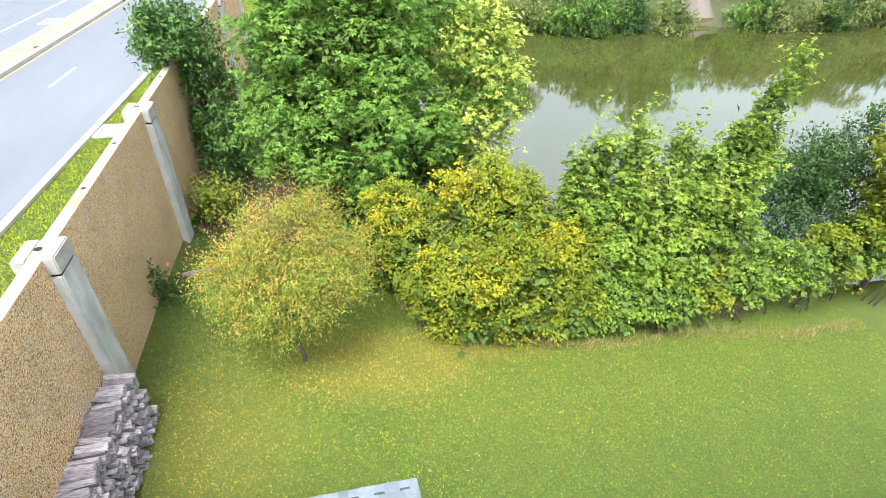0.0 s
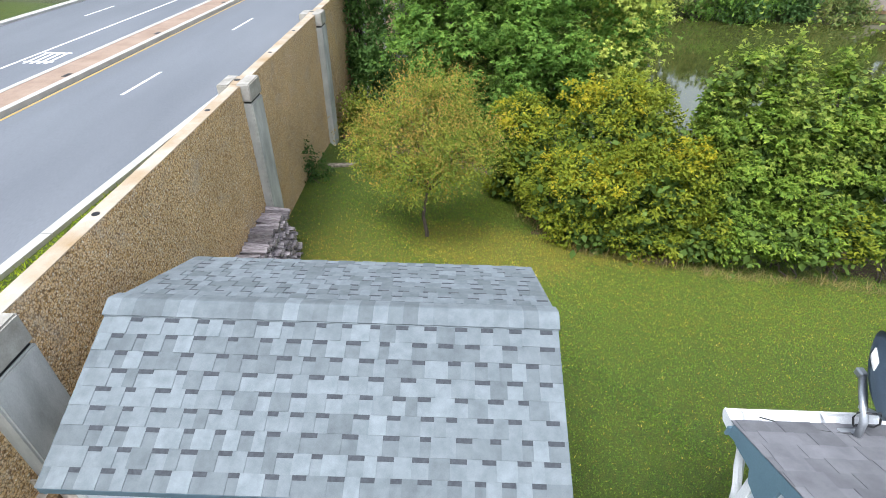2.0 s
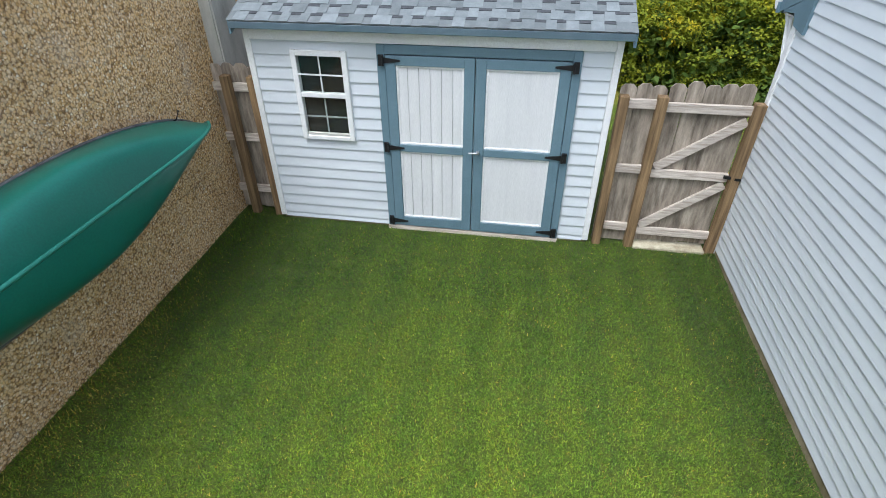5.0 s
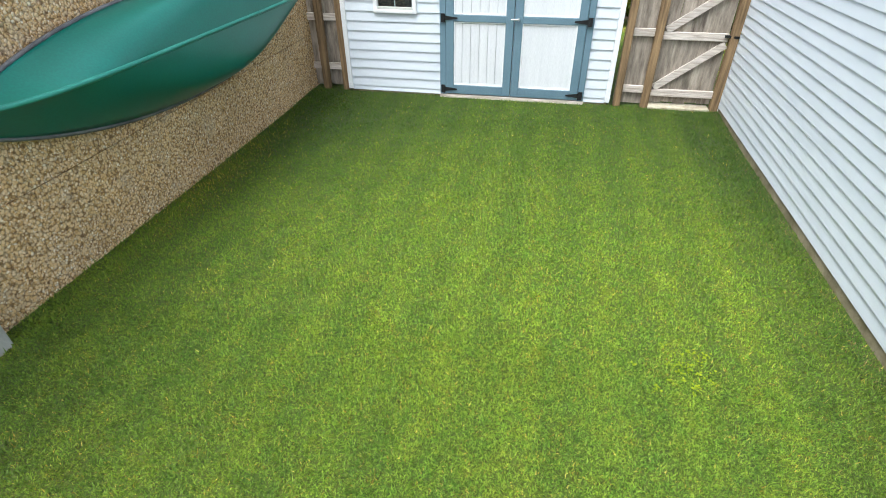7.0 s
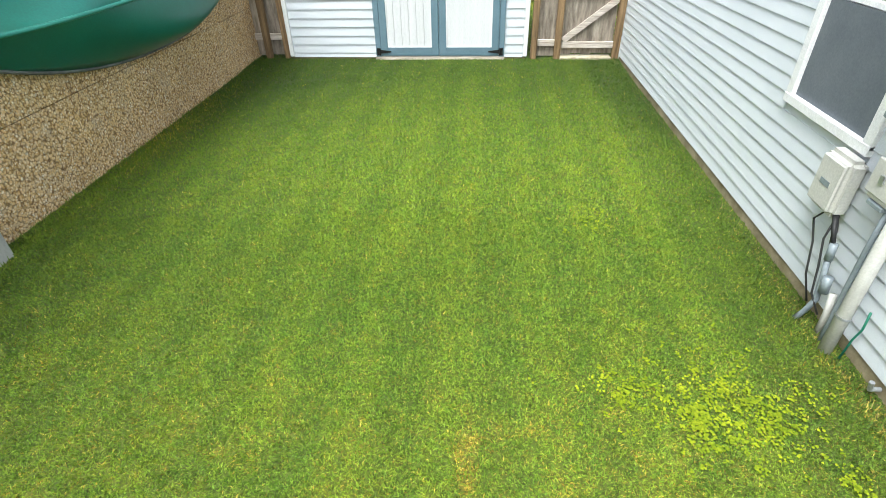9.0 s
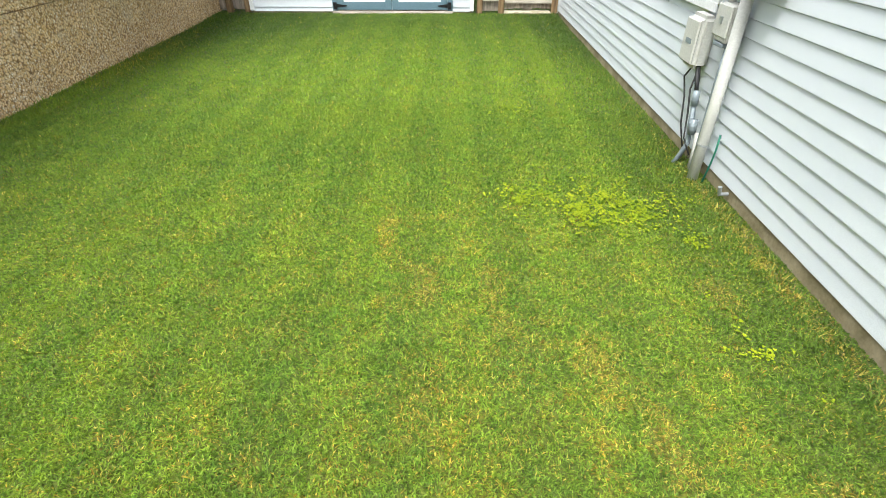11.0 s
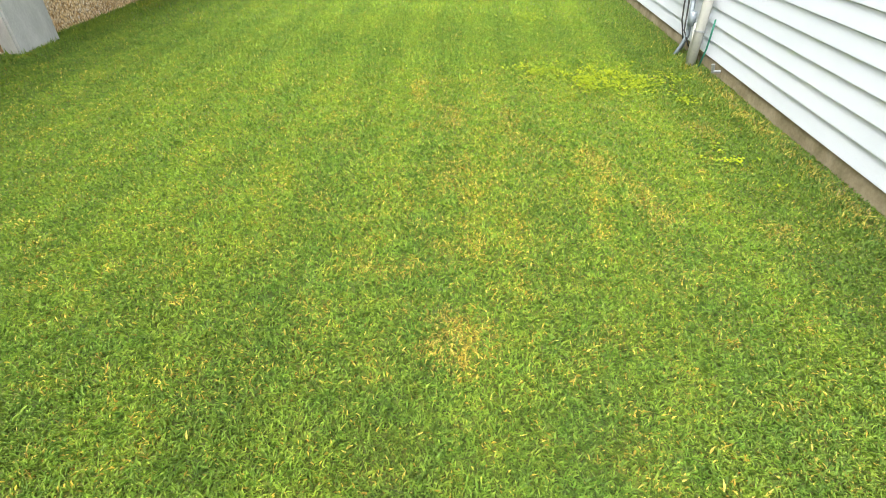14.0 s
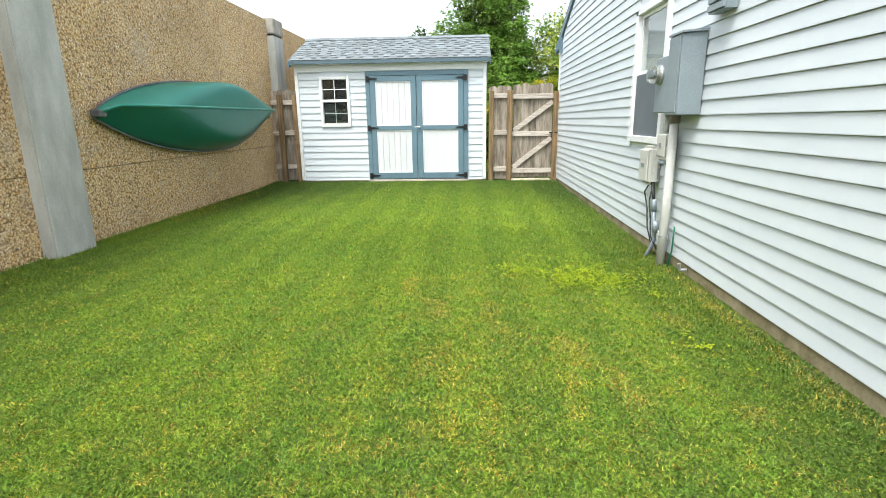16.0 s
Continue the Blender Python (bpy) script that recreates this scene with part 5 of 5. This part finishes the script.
AB = [(2.2, 6.6, 1.75, 1.1, 1.0, 0.75), (1.6, 6.7, 1.55, 0.75, 0.8, 0.5), (2.8, 6.9, 1.65, 0.85, 0.8, 0.55), (2.4, 7.2, 2.1, 0.8, 0.7, 0.65), (1.9, 6.15, 1.3, 0.6, 0.5, 0.35), (2.7, 6.25, 1.3, 0.55, 0.5, 0.3), (1.3, 6.9, 1.75, 0.35, 0.3, 0.3), (3.3, 7.1, 1.7, 0.35, 0.3, 0.3), (2.7, 7.4, 2.45, 0.35, 0.3, 0.4), (2.0, 7.2, 2.3, 0.4, 0.35, 0.4)]
amber = tree("small_tree", (2.3, 6.4), AB, 1700, 22, 0.058, L_AMB, 3, "small feathery tree with amber-tinged green leaves on the lawn", "tree", 0.04, slim=0.36, shell=0.45, gaps=0.1, clump=0.24)
leaf_cloud("amber_tip_crown", [(b[0], b[1], b[2] + 0.3 * b[5], b[3], b[4], b[5] * 0.85) for b in AB], 1500, 9, 0.05, L_RUST, amber, 33, spread=0.1, slim=0.36, shell=0.75, spray=0.4, rise=0.5)
YB = [(5.4, 7.3, 0.45, 1.05, 0.9, 0.95), (6.6, 7.2, 0.45, 1.15, 0.9, 0.95), (7.3, 7.5, 0.6, 0.95, 0.9, 1.0), (6.2, 8.3, 1.4, 1.1, 1.0, 0.85), (6.9, 8.2, 1.2, 1.0, 0.9, 0.8), (4.9, 8.4, 0.6, 0.9, 0.9, 0.9), (4.3, 9.2, 0.8, 0.8, 0.9, 0.9), (6.4, 8.7, 2.0, 0.5, 0.5, 0.45), (5.6, 7.0, -0.2, 0.85, 0.55, 0.5), (6.8, 6.9, -0.25, 1.0, 0.55, 0.5)]
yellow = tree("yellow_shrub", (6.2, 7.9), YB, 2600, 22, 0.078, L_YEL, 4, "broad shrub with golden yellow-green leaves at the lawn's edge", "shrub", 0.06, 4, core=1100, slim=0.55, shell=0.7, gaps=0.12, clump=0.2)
leaf_cloud("golden_top", [(5.3, 7.2, 0.95, 0.75, 0.75, 0.45), (7.3, 7.5, 1.25, 0.6, 0.7, 0.45), (6.1, 8.4, 1.95, 0.9, 0.8, 0.45), (4.4, 8.9, 1.4, 0.6, 0.7, 0.35), (5.9, 7.1, 0.9, 0.7, 0.6, 0.4), (6.7, 7.6, 1.2, 0.6, 0.6, 0.4)], 360, 22, 0.08, L_GOLD, yellow, 44, slim=0.55, shell=0.6, gaps=0.1, clump=0.17)
sap = [((8.5, 7.8), [(8.5, 7.9, 0.5, 0.85, 0.8, 1.0), (8.15, 8.0, 1.5, 0.4, 0.45, 0.7), (8.95, 7.9, 1.6, 0.4, 0.45, 0.75), (8.0, 8.2, 2.3, 0.15, 0.15, 0.6), (8.45, 8.2, 2.5, 0.17, 0.17, 0.75), (9.15, 8.2, 2.5, 0.16, 0.16, 0.8)]),
       ((10.3, 7.7), [(10.1, 7.8, 0.5, 1.0, 0.9, 1.0), (9.9, 8.0, 1.5, 0.45, 0.5, 0.7), (10.7, 8.0, 1.5, 0.45, 0.5, 0.7), (9.75, 8.5, 2.2, 0.15, 0.15, 0.6), (10.35, 8.3, 2.4, 0.16, 0.16, 0.7), (11.0, 8.2, 2.1, 0.2, 0.2, 0.6)]),
       ((11.8, 8.3), [(11.6, 8.2, 0.6, 1.0, 0.9, 1.1), (11.8, 8.4, 1.7, 0.6, 0.65, 0.8), (12.1, 8.4, 2.7, 0.36, 0.36, 0.8), (12.2, 8.3, 3.5, 0.2, 0.2, 0.7), (12.35, 8.3, 4.2, 0.12, 0.12, 0.4), (12.7, 8.5, 2.1, 0.3, 0.3, 0.6)])]
for k, (foot, blobs) in enumerate(sap):
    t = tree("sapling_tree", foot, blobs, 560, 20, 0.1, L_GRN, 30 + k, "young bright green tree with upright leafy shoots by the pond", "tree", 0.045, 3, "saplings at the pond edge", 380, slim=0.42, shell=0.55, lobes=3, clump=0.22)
    tips = [(b[0], b[1], b[2] + 0.35 * b[5], b[3] * 0.8, b[4] * 0.8, b[5] * 0.8) for b in blobs]
    leaf_cloud("leaf_shoot", tips, 300, 9, 0.085, L_LIME, t, 130 + k, spread=0.1, slim=0.45, shell=0.5, lobes=3, spray=0.5, rise=1.3)
under = [((7.9, 6.8), [(7.9, 7.0, -0.3, 0.7, 0.55, 0.5)]), ((8.8, 6.8), [(8.8, 7.0, -0.3, 0.8, 0.55, 0.6)]), ((9.9, 6.8), [(9.9, 7.0, -0.3, 0.8, 0.55, 0.55)]), ((11.0, 6.9), [(11.0, 7.1, -0.3, 0.9, 0.6, 0.6)]), ((12.2, 7.0), [(12.2, 7.2, -0.3, 0.9, 0.6, 0.6)]), ((13.3, 7.2), [(13.3, 7.4, -0.2, 1.0, 0.7, 0.7)]), ((14.6, 7.2), [(14.6, 7.4, -0.2, 1.0, 0.8, 0.8)]), ((15.9, 7.6), [(15.9, 7.8, -0.2, 1.0, 0.8, 0.9)]), ((17.2, 7.4), [(17.2, 7.6, -0.1, 1.1, 0.8, 1.0)]), ((4.3, 9.2), [(4.3, 9.1, 0.0, 0.8, 0.7, 0.6)])]
for k, (foot, blobs) in enumerate(under):
    tree("low_shrub", foot, blobs, 170, 20, 0.09, L_GRN if k % 3 else L_YEL, 50 + k, "low leafy green undergrowth along the lawn's edge", "shrub", 0.02, 3, "undergrowth", 110, shell=0.5, clump=0.17)
dark = tree("dark_shrub", (15.0, 9.6), [(14.8, 9.0, 0.1, 1.0, 1.0, 1.2), (15.9, 9.2, 0.4, 1.1, 1.1, 1.3), (15.5, 9.6, 1.2, 0.9, 0.9, 0.8), (17.2, 9.5, 0.9, 1.2, 1.2, 1.4)], 2600, 9, 0.1, L_DRK, 60, "dense dark green shrub beside the pond", "shrub", 0.06, 3, shell=0.5)
rtree = tree("broad_tree", (17.5, 8.0), [(16.2, 7.6, 2.6, 1.0, 1.0, 0.6), (17.0, 7.7, 1.8, 1.2, 1.2, 0.7), (18.0, 8.0, 2.8, 1.5, 1.5, 1.0), (16.5, 7.4, 1.0, 1.0, 1.0, 0.7)], 1500, 9, 0.15, L_YEL, 61, "tree with yellow-tipped green leaves at the pond edge", "tree", 0.1, 1, shell=0.5)
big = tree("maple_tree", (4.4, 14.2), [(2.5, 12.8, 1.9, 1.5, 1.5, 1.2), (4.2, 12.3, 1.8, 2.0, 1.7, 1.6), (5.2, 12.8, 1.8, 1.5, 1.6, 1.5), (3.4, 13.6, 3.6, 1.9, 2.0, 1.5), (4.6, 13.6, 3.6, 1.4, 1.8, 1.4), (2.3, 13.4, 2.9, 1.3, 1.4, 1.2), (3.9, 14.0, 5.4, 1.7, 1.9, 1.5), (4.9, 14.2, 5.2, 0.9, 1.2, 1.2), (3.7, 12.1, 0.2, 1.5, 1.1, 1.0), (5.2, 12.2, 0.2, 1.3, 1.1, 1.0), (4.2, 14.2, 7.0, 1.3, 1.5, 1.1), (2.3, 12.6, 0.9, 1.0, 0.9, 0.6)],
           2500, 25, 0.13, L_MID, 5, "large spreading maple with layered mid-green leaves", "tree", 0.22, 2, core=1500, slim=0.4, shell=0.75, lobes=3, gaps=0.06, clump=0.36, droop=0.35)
PB = [(6.7, 12.9, 1.2, 1.0, 0.9, 1.1), (7.2, 12.9, 2.3, 0.9, 0.8, 0.8), (7.7, 13.0, 2.2, 0.5, 0.5, 0.4), (6.8, 13.2, 3.4, 0.9, 0.8, 0.9), (6.6, 12.6, 0.2, 0.9, 0.8, 0.8), (7.3, 13.0, 3.4, 0.5, 0.5, 0.6), (6.8, 13.3, 4.4, 0.8, 0.7, 0.7)]
pale = tree("pale_tree", (6.8, 13.2), PB, 1500, 8, 0.1, L_MID, 6, "thin tree with pale yellowing leaf tips and bare twigs", "tree", 0.07, 3, spread=0.16, slim=0.42, shell=0.45, lobes=3, spray=0.4)
leaf_cloud("pale_leaf_crown", [(b[0] + 0.3, b[1] - 0.1, b[2] + 0.2, b[3] * 0.95, b[4], b[5] * 0.9) for b in PB], 1000, 9, 0.11, L_PALE, pale, 66, spread=0.12, slim=0.4, shell=0.55, spray=0.5, rise=0.2, lobes=3)
tree("ivy_tree", (0.5, 15.4), [(0.1, 14.6, 1.6, 0.7, 1.0, 1.4), (-0.3, 14.6, 3.2, 0.8, 1.0, 0.9), (-0.75, 14.3, 3.5, 0.55, 0.8, 0.7), (0.3, 13.9, 0.6, 0.7, 0.8, 0.9), (-0.7, 14.8, 3.8, 0.5, 0.6, 0.5)], 2200, 9, 0.12, L_IVY, 7, "dark green overgrown tree leaning over the sound wall", "tree", 0.1, 2, shell=0.5)
tree("small_shrub", (0.05, 11.9), [(0.1, 12.0, 0.2, 0.55, 0.5, 0.5), (0.4, 11.7, 0.1, 0.4, 0.4, 0.4)], 330, 9, 0.09, L_AMB, 8, "small green shrub at the foot of the wall", "shrub", 0.02, 3, shell=0.3)
tree("vine", (-0.45, 8.4), [(-0.5, 8.4, 0.25, 0.16, 0.25, 0.45), (-0.3, 8.6, 0.05, 0.3, 0.3, 0.2)], 70, 9, 0.09, L_DRK, 9, "dark green vine climbing the wall's foot", "vine", 0.012, 2, shell=0.3, spread=0.06)
tagged(part("plank", beam(bmesh.new(), (-0.3, 9.3, gz(-0.1, 9.3) + 0.04), (0.35, 9.55, gz(0.3, 9.5) + 0.04), 0.14, 0.05), WOODP), "old grey board lying in the grass", "plank")

# far bank
rng = random.Random(77)
for k in range(42):
    x = 1.0 + 1.4 * k + rng.uniform(-0.8, 0.8)
    y = 35.7 - 0.7 * math.sin(x * 0.35) - 0.4 * math.sin(x * 0.9 + 1) + rng.uniform(0.0, 0.5)
    r = rng.uniform(1.1, 1.8)
    if 30.2 < x < 33.9:
        continue
    z = -1.7
    bl = [(x + rng.uniform(-1, 1), y + rng.uniform(-0.3, 0.6), z + rng.uniform(-0.1, 1.5), r * rng.uniform(0.7, 1.1), r, r * rng.uniform(0.6, 0.9)) for j in range(4)]
    tree("bank_shrub", (x, y), bl, 340, 7, 0.22, rng.choice((L_FAR, L_FAR, L_FAR, L_MID, L_DRK)), 200 + k, "bushy olive-green shrub overhanging the far bank", "shrub", 0.05, 3, "far bank shrubs", spread=0.22, shell=0.45)
def bank_height(x):
    """Tall stands with lower gaps between them, through which the pond mirrors the sky."""
    low = sum(math.exp(-((x - c) / w) ** 2) for c, w in ((11.0, 3.5), (24.0, 4.2), (41.5, 6.0), (62.0, 9.0)))
    return 9.3 - 5.0 * min(1.0, low)


for k in range(30):
    x = -3 + 2.5 * k + rng.uniform(-0.8, 0.8)
    y = 42 + rng.uniform(-1, 3)
    h = bank_height(x) * rng.uniform(0.88, 1.1)
    bl = [(x + rng.uniform(-1.3, 1.3), y + rng.uniform(-1, 1), -0.6 + h * f_, 2.0 * (1.15 - 0.6 * f_) + 0.5, 2.0, h * 0.16) for f_ in (0.15, 0.3, 0.45, 0.6, 0.75, 0.88)]
    tree("bank_tree", (x, y), bl, 760, 7, 0.42, rng.choice((L_FAR, L_MID, L_FAR, L_DRK)), 300 + k, "tall leafy tree on the far bank of the pond", "tree", 0.16, 1, "far bank trees", spread=0.35, shell=0.5)
for k in range(26):
    y = -14 + 7.0 * k + rng.uniform(-1.5, 1.5)
    x = lane(17.5 + rng.uniform(0, 3), y)
    bl = [(x + rng.uniform(-1, 1), y + rng.uniform(-2, 2), zz, 2.4, 2.8, 1.6) for zz in (1.2, 2.6, 4.2, 5.6)]
    tree("roadside_tree", (x, y), bl, 300, 7, 0.42, rng.choice((L_MID, L_DRK, L_FAR)), 400 + k, "green tree on the verge across the road", "tree", 0.15, 1, "roadside trees", spread=0.35, shell=0.5)

# landing on the far bank
dock = base("dock", (32.0, 37.2, -1.6), "grey weathered timber landing on the far bank", "dock")
for k in range(9):
    part("plank", beam(bmesh.new(), (30.95 + 0.27 * k, 37.1, -1.35), (32.0 + 0.3 * k, 41.0, 0.55), 0.24, 0.05), DOCKW, dock)
for x in (31.0, 33.1):
    part("pile", tube(bmesh.new(), [(x, 37.2, -2.4), (x, 37.2, -1.3)], 0.09, 8), WOODB, dock)
part("beam", beam(bmesh.new(), (30.8, 37.15, -1.48), (33.3, 37.15, -1.48), 0.12, 0.18), WOODB, dock)


# ---- grass and ground cover ----
def blades(name, x0, x1, y0, y1, n, length, width, material, label, seed, lean=0.9, keep=None, kind="stuff", fine=False):
    q = np.random.default_rng(seed)
    x, y = q.uniform(x0, x1, n), q.uniform(y0, y1, n)
    if keep is not None:
        ok = keep(x, y, q)
        x, y = x[ok], y[ok]
        n = len(x)
    z = terrain(x, y)
    a = q.uniform(0, 2 * math.pi, n)
    L = length * q.uniform(0.5, 1.3, n)
    tilt = np.clip(q.normal(lean, 0.3, n), 0.15, 1.45)
    dx, dy = np.cos(a) * np.sin(tilt) * L, np.sin(a) * np.sin(tilt) * L
    dz = np.cos(tilt) * L
    w = width * q.uniform(0.6, 1.4, n)
    px, py = -np.sin(a) * w / 2, np.cos(a) * w / 2
    o = np.stack([px, py, 0 * px], 1)
    foot = np.stack([x, y, z - 0.004], 1)
    tip = np.stack([x + dx, y + dy, z + dz * 0.85], 1)
    i = np.arange(n)[:, None]
    if fine:
        m = np.stack([x + dx * 0.45, y + dy * 0.45, z + dz * 0.65], 1)
        v = np.stack([foot, m - o, tip, m + o], 1).reshape(-1, 3)
        f = np.concatenate([i * 4 + np.array([[0, 1, 2]]), i * 4 + np.array([[0, 2, 3]])], 1).reshape(-1, 3)
    else:
        v = np.stack([foot - o, foot + o, tip], 1).reshape(-1, 3)
        f = i * 3 + np.array([[0, 1, 2]])
    return tagged(raw(name, v, f, material), label, "grass", kind=kind)


def off_shed(x, y, q):
    return ~((x > -0.02) & (x < 3.6) & (y > 0.02) & (y < 2.4)) & ~((x > 4.93) & (y < 0.1))


def near_strip(x, y, q):
    """Thick where the strip of lawn is narrow, thinning towards the shed."""
    return (q.random(len(x)) < np.clip(1.5 / (y + 10.6), 0, 1)) & (q.random(len(x)) < np.clip((0.95 * (y + 9.9) + 1.0 - np.abs(x - 3.2)) / 0.8, 0, 1)) & (q.random(len(x)) < (y + 9.5) / 0.35)


blades("grass", -0.5, 4.95, -9.5, -4.6, 1080000, 0.02, 0.004, GRASSB, "mown green lawn grass with yellowed tufts", 1, 0.98, near_strip, fine=True)
blades("grass", -0.555, 4.95, -13.0, -4.0, 200000, 0.024, 0.0065, GRASSB, "mown green lawn grass by the house wall", 8, 1.05)
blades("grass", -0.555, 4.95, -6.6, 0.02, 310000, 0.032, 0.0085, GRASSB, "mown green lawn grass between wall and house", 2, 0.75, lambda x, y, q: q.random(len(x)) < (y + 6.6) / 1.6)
def tufted(x, y, q):
    """Gathers the blades into tufts of a dozen."""
    k = np.arange(len(x)) // 12 * 12
    x[:], y[:] = x[k] + q.normal(size=len(x)) * 0.014, y[k] + q.normal(size=len(x)) * 0.014
    return (x > -0.5) & (x < 4.9) & (y < -0.1)


blades("grass_tufts", -0.5, 4.9, -9.6, -0.1, 90000, 0.026, 0.0055, GRASSB, "thicker tufts standing in the mown lawn", 9, 0.9, tufted, fine=True)
blades("grass", -0.6, 16.0, 0.0, 9.0, 270000, 0.042, 0.014, GRASSB, "mown green back lawn falling to the pond", 3, 1.0, off_shed)
blades("grass", -5.4, -0.8, -4, 40, 80000, 0.12, 0.025, L_WEED, "bright unmown grass on the road verge", 4, 0.8, lambda x, y, q: (x > lane(-0.24, y) + 0.02) & ~((y > 17.0) & (y < 18.0)))
blades("tall_grass", 4.2, 16.0, 5.9, 8.2, 9000, 0.26, 0.012, DRY, "dry pale stalks at the shrubs' feet", 5, 0.8, lambda x, y, q: np.abs(y - 6.45 - 0.12 * np.sin(x * 1.3) - 1.3 * np.clip(5.4 - x, 0, 2)) < 0.22 * q.random(len(x)) + 0.05)
blades("wall_weeds", -0.555, -0.36, -9.8, 0.0, 4500, 0.06, 0.009, GRASSB, "longer uncut grass along the wall's foot", 6, 0.6)
blades("house_weeds", 4.62, 4.9, -10.2, 0.0, 16000, 0.045, 0.008, GRASSB, "longer uncut grass along the house foundation", 7, 0.7, lambda x, y, q: np.abs(x - 4.79 - 0.035 * np.sin(y * 5.0)) < 0.03 + 0.1 * q.random(len(x)))
blades("dead_grass", 4.82, 4.93, -10.2, 0.0, 3200, 0.04, 0.004, DRY, "pale dead grass lying along the house foundation", 12, 1.2)


def bare_patch(name, cx, cy, rx, ry, material, label, seed):
    """A thin irregular patch on the lawn's surface."""
    q = random.Random(seed)
    bm = bmesh.new()
    mid = bm.verts.new((cx, cy, float(terrain(cx, cy)) + 0.006))
    rings = []
    for s in (0.33, 0.66, 1.0):
        rings.append([bm.verts.new((x, y, float(terrain(x, y)) + (0.006 if s < 1 else -0.004))) for x, y in [(cx + rx * s * (1 + 0.15 * math.sin(3 * a + seed) + q.uniform(-0.08, 0.08)) * math.cos(a), cy + ry * s * (1 + 0.15 * math.sin(4 * a) + q.uniform(-0.08, 0.08)) * math.sin(a)) for a in [2 * math.pi * k / 40 for k in range(40)]]])
    for k in range(40):
        bm.faces.new((mid, rings[0][k], rings[0][(k + 1) % 40]))
        for r0, r1 in zip(rings, rings[1:]):
            bm.faces.new((r0[k], r1[k], r1[(k + 1) % 40], r0[(k + 1) % 40]))
    return tagged(part(name, bm, material, smooth=True), label, "soil", kind="structure")


bare_patch("bare_soil", 6.6, 8.1, 2.6, 1.75, SOIL, "bare brown soil and litter under the shrubs", 2)
bare_patch("bare_soil", 11.5, 8.6, 3.6, 1.6, SOIL, "bare brown soil and litter under the saplings", 5)
bare_patch("bare_soil", 3.2, 12.6, 3.6, 2.6, SOIL, "bare shaded soil under the maple", 9)


def weeds(cx, cy, rx, ry, n, seed):
    q = np.random.default_rng(seed)
    pts = q.normal(size=(n, 2)) * np.array([rx, ry]) + np.array([cx, cy])
    return pts


q = np.random.default_rng(12)
clumps = np.concatenate([weeds(3.98, -6.37, 0.05, 0.09, 70, 1), weeds(4.22, -6.27, 0.17, 0.13, 160, 2), weeds(4.1, -6.19, 0.28, 0.2, 90, 8), weeds(4.48, -7.4, 0.07, 0.1, 15, 3), weeds(3.75, -4.64, 0.12, 0.1, 30, 6), weeds(3.7, -6.24, 0.09, 0.07, 45, 4), weeds(4.56, -6.61, 0.04, 0.04, 16, 5)])
vv, ff = [], []
for x, y in clumps:
    z = gz(x, y)
    for k in range(5):
        a, r = q.uniform(0, 6.28), q.uniform(0.004, 0.025)
        cx, cy, cz, s = x + r * math.cos(a), y + r * math.sin(a), z + q.uniform(0.014, 0.03), q.uniform(0.0045, 0.0085)
        i = len(vv)
        t = q.uniform(0, 6.28)
        for j in range(6):
            b_ = t + j * math.pi / 3
            vv.append((cx + s * math.cos(b_), cy + s * math.sin(b_), cz + 0.4 * s * math.cos(b_ * 2 + a)))
        ff += [(i, i + 1, i + 2), (i, i + 2, i + 3), (i, i + 3, i + 4), (i, i + 4, i + 5)]
tagged(raw("clover", vv, ff, L_WEED), "bright yellow-green clover patch in the lawn", "weed", kind="stuff")
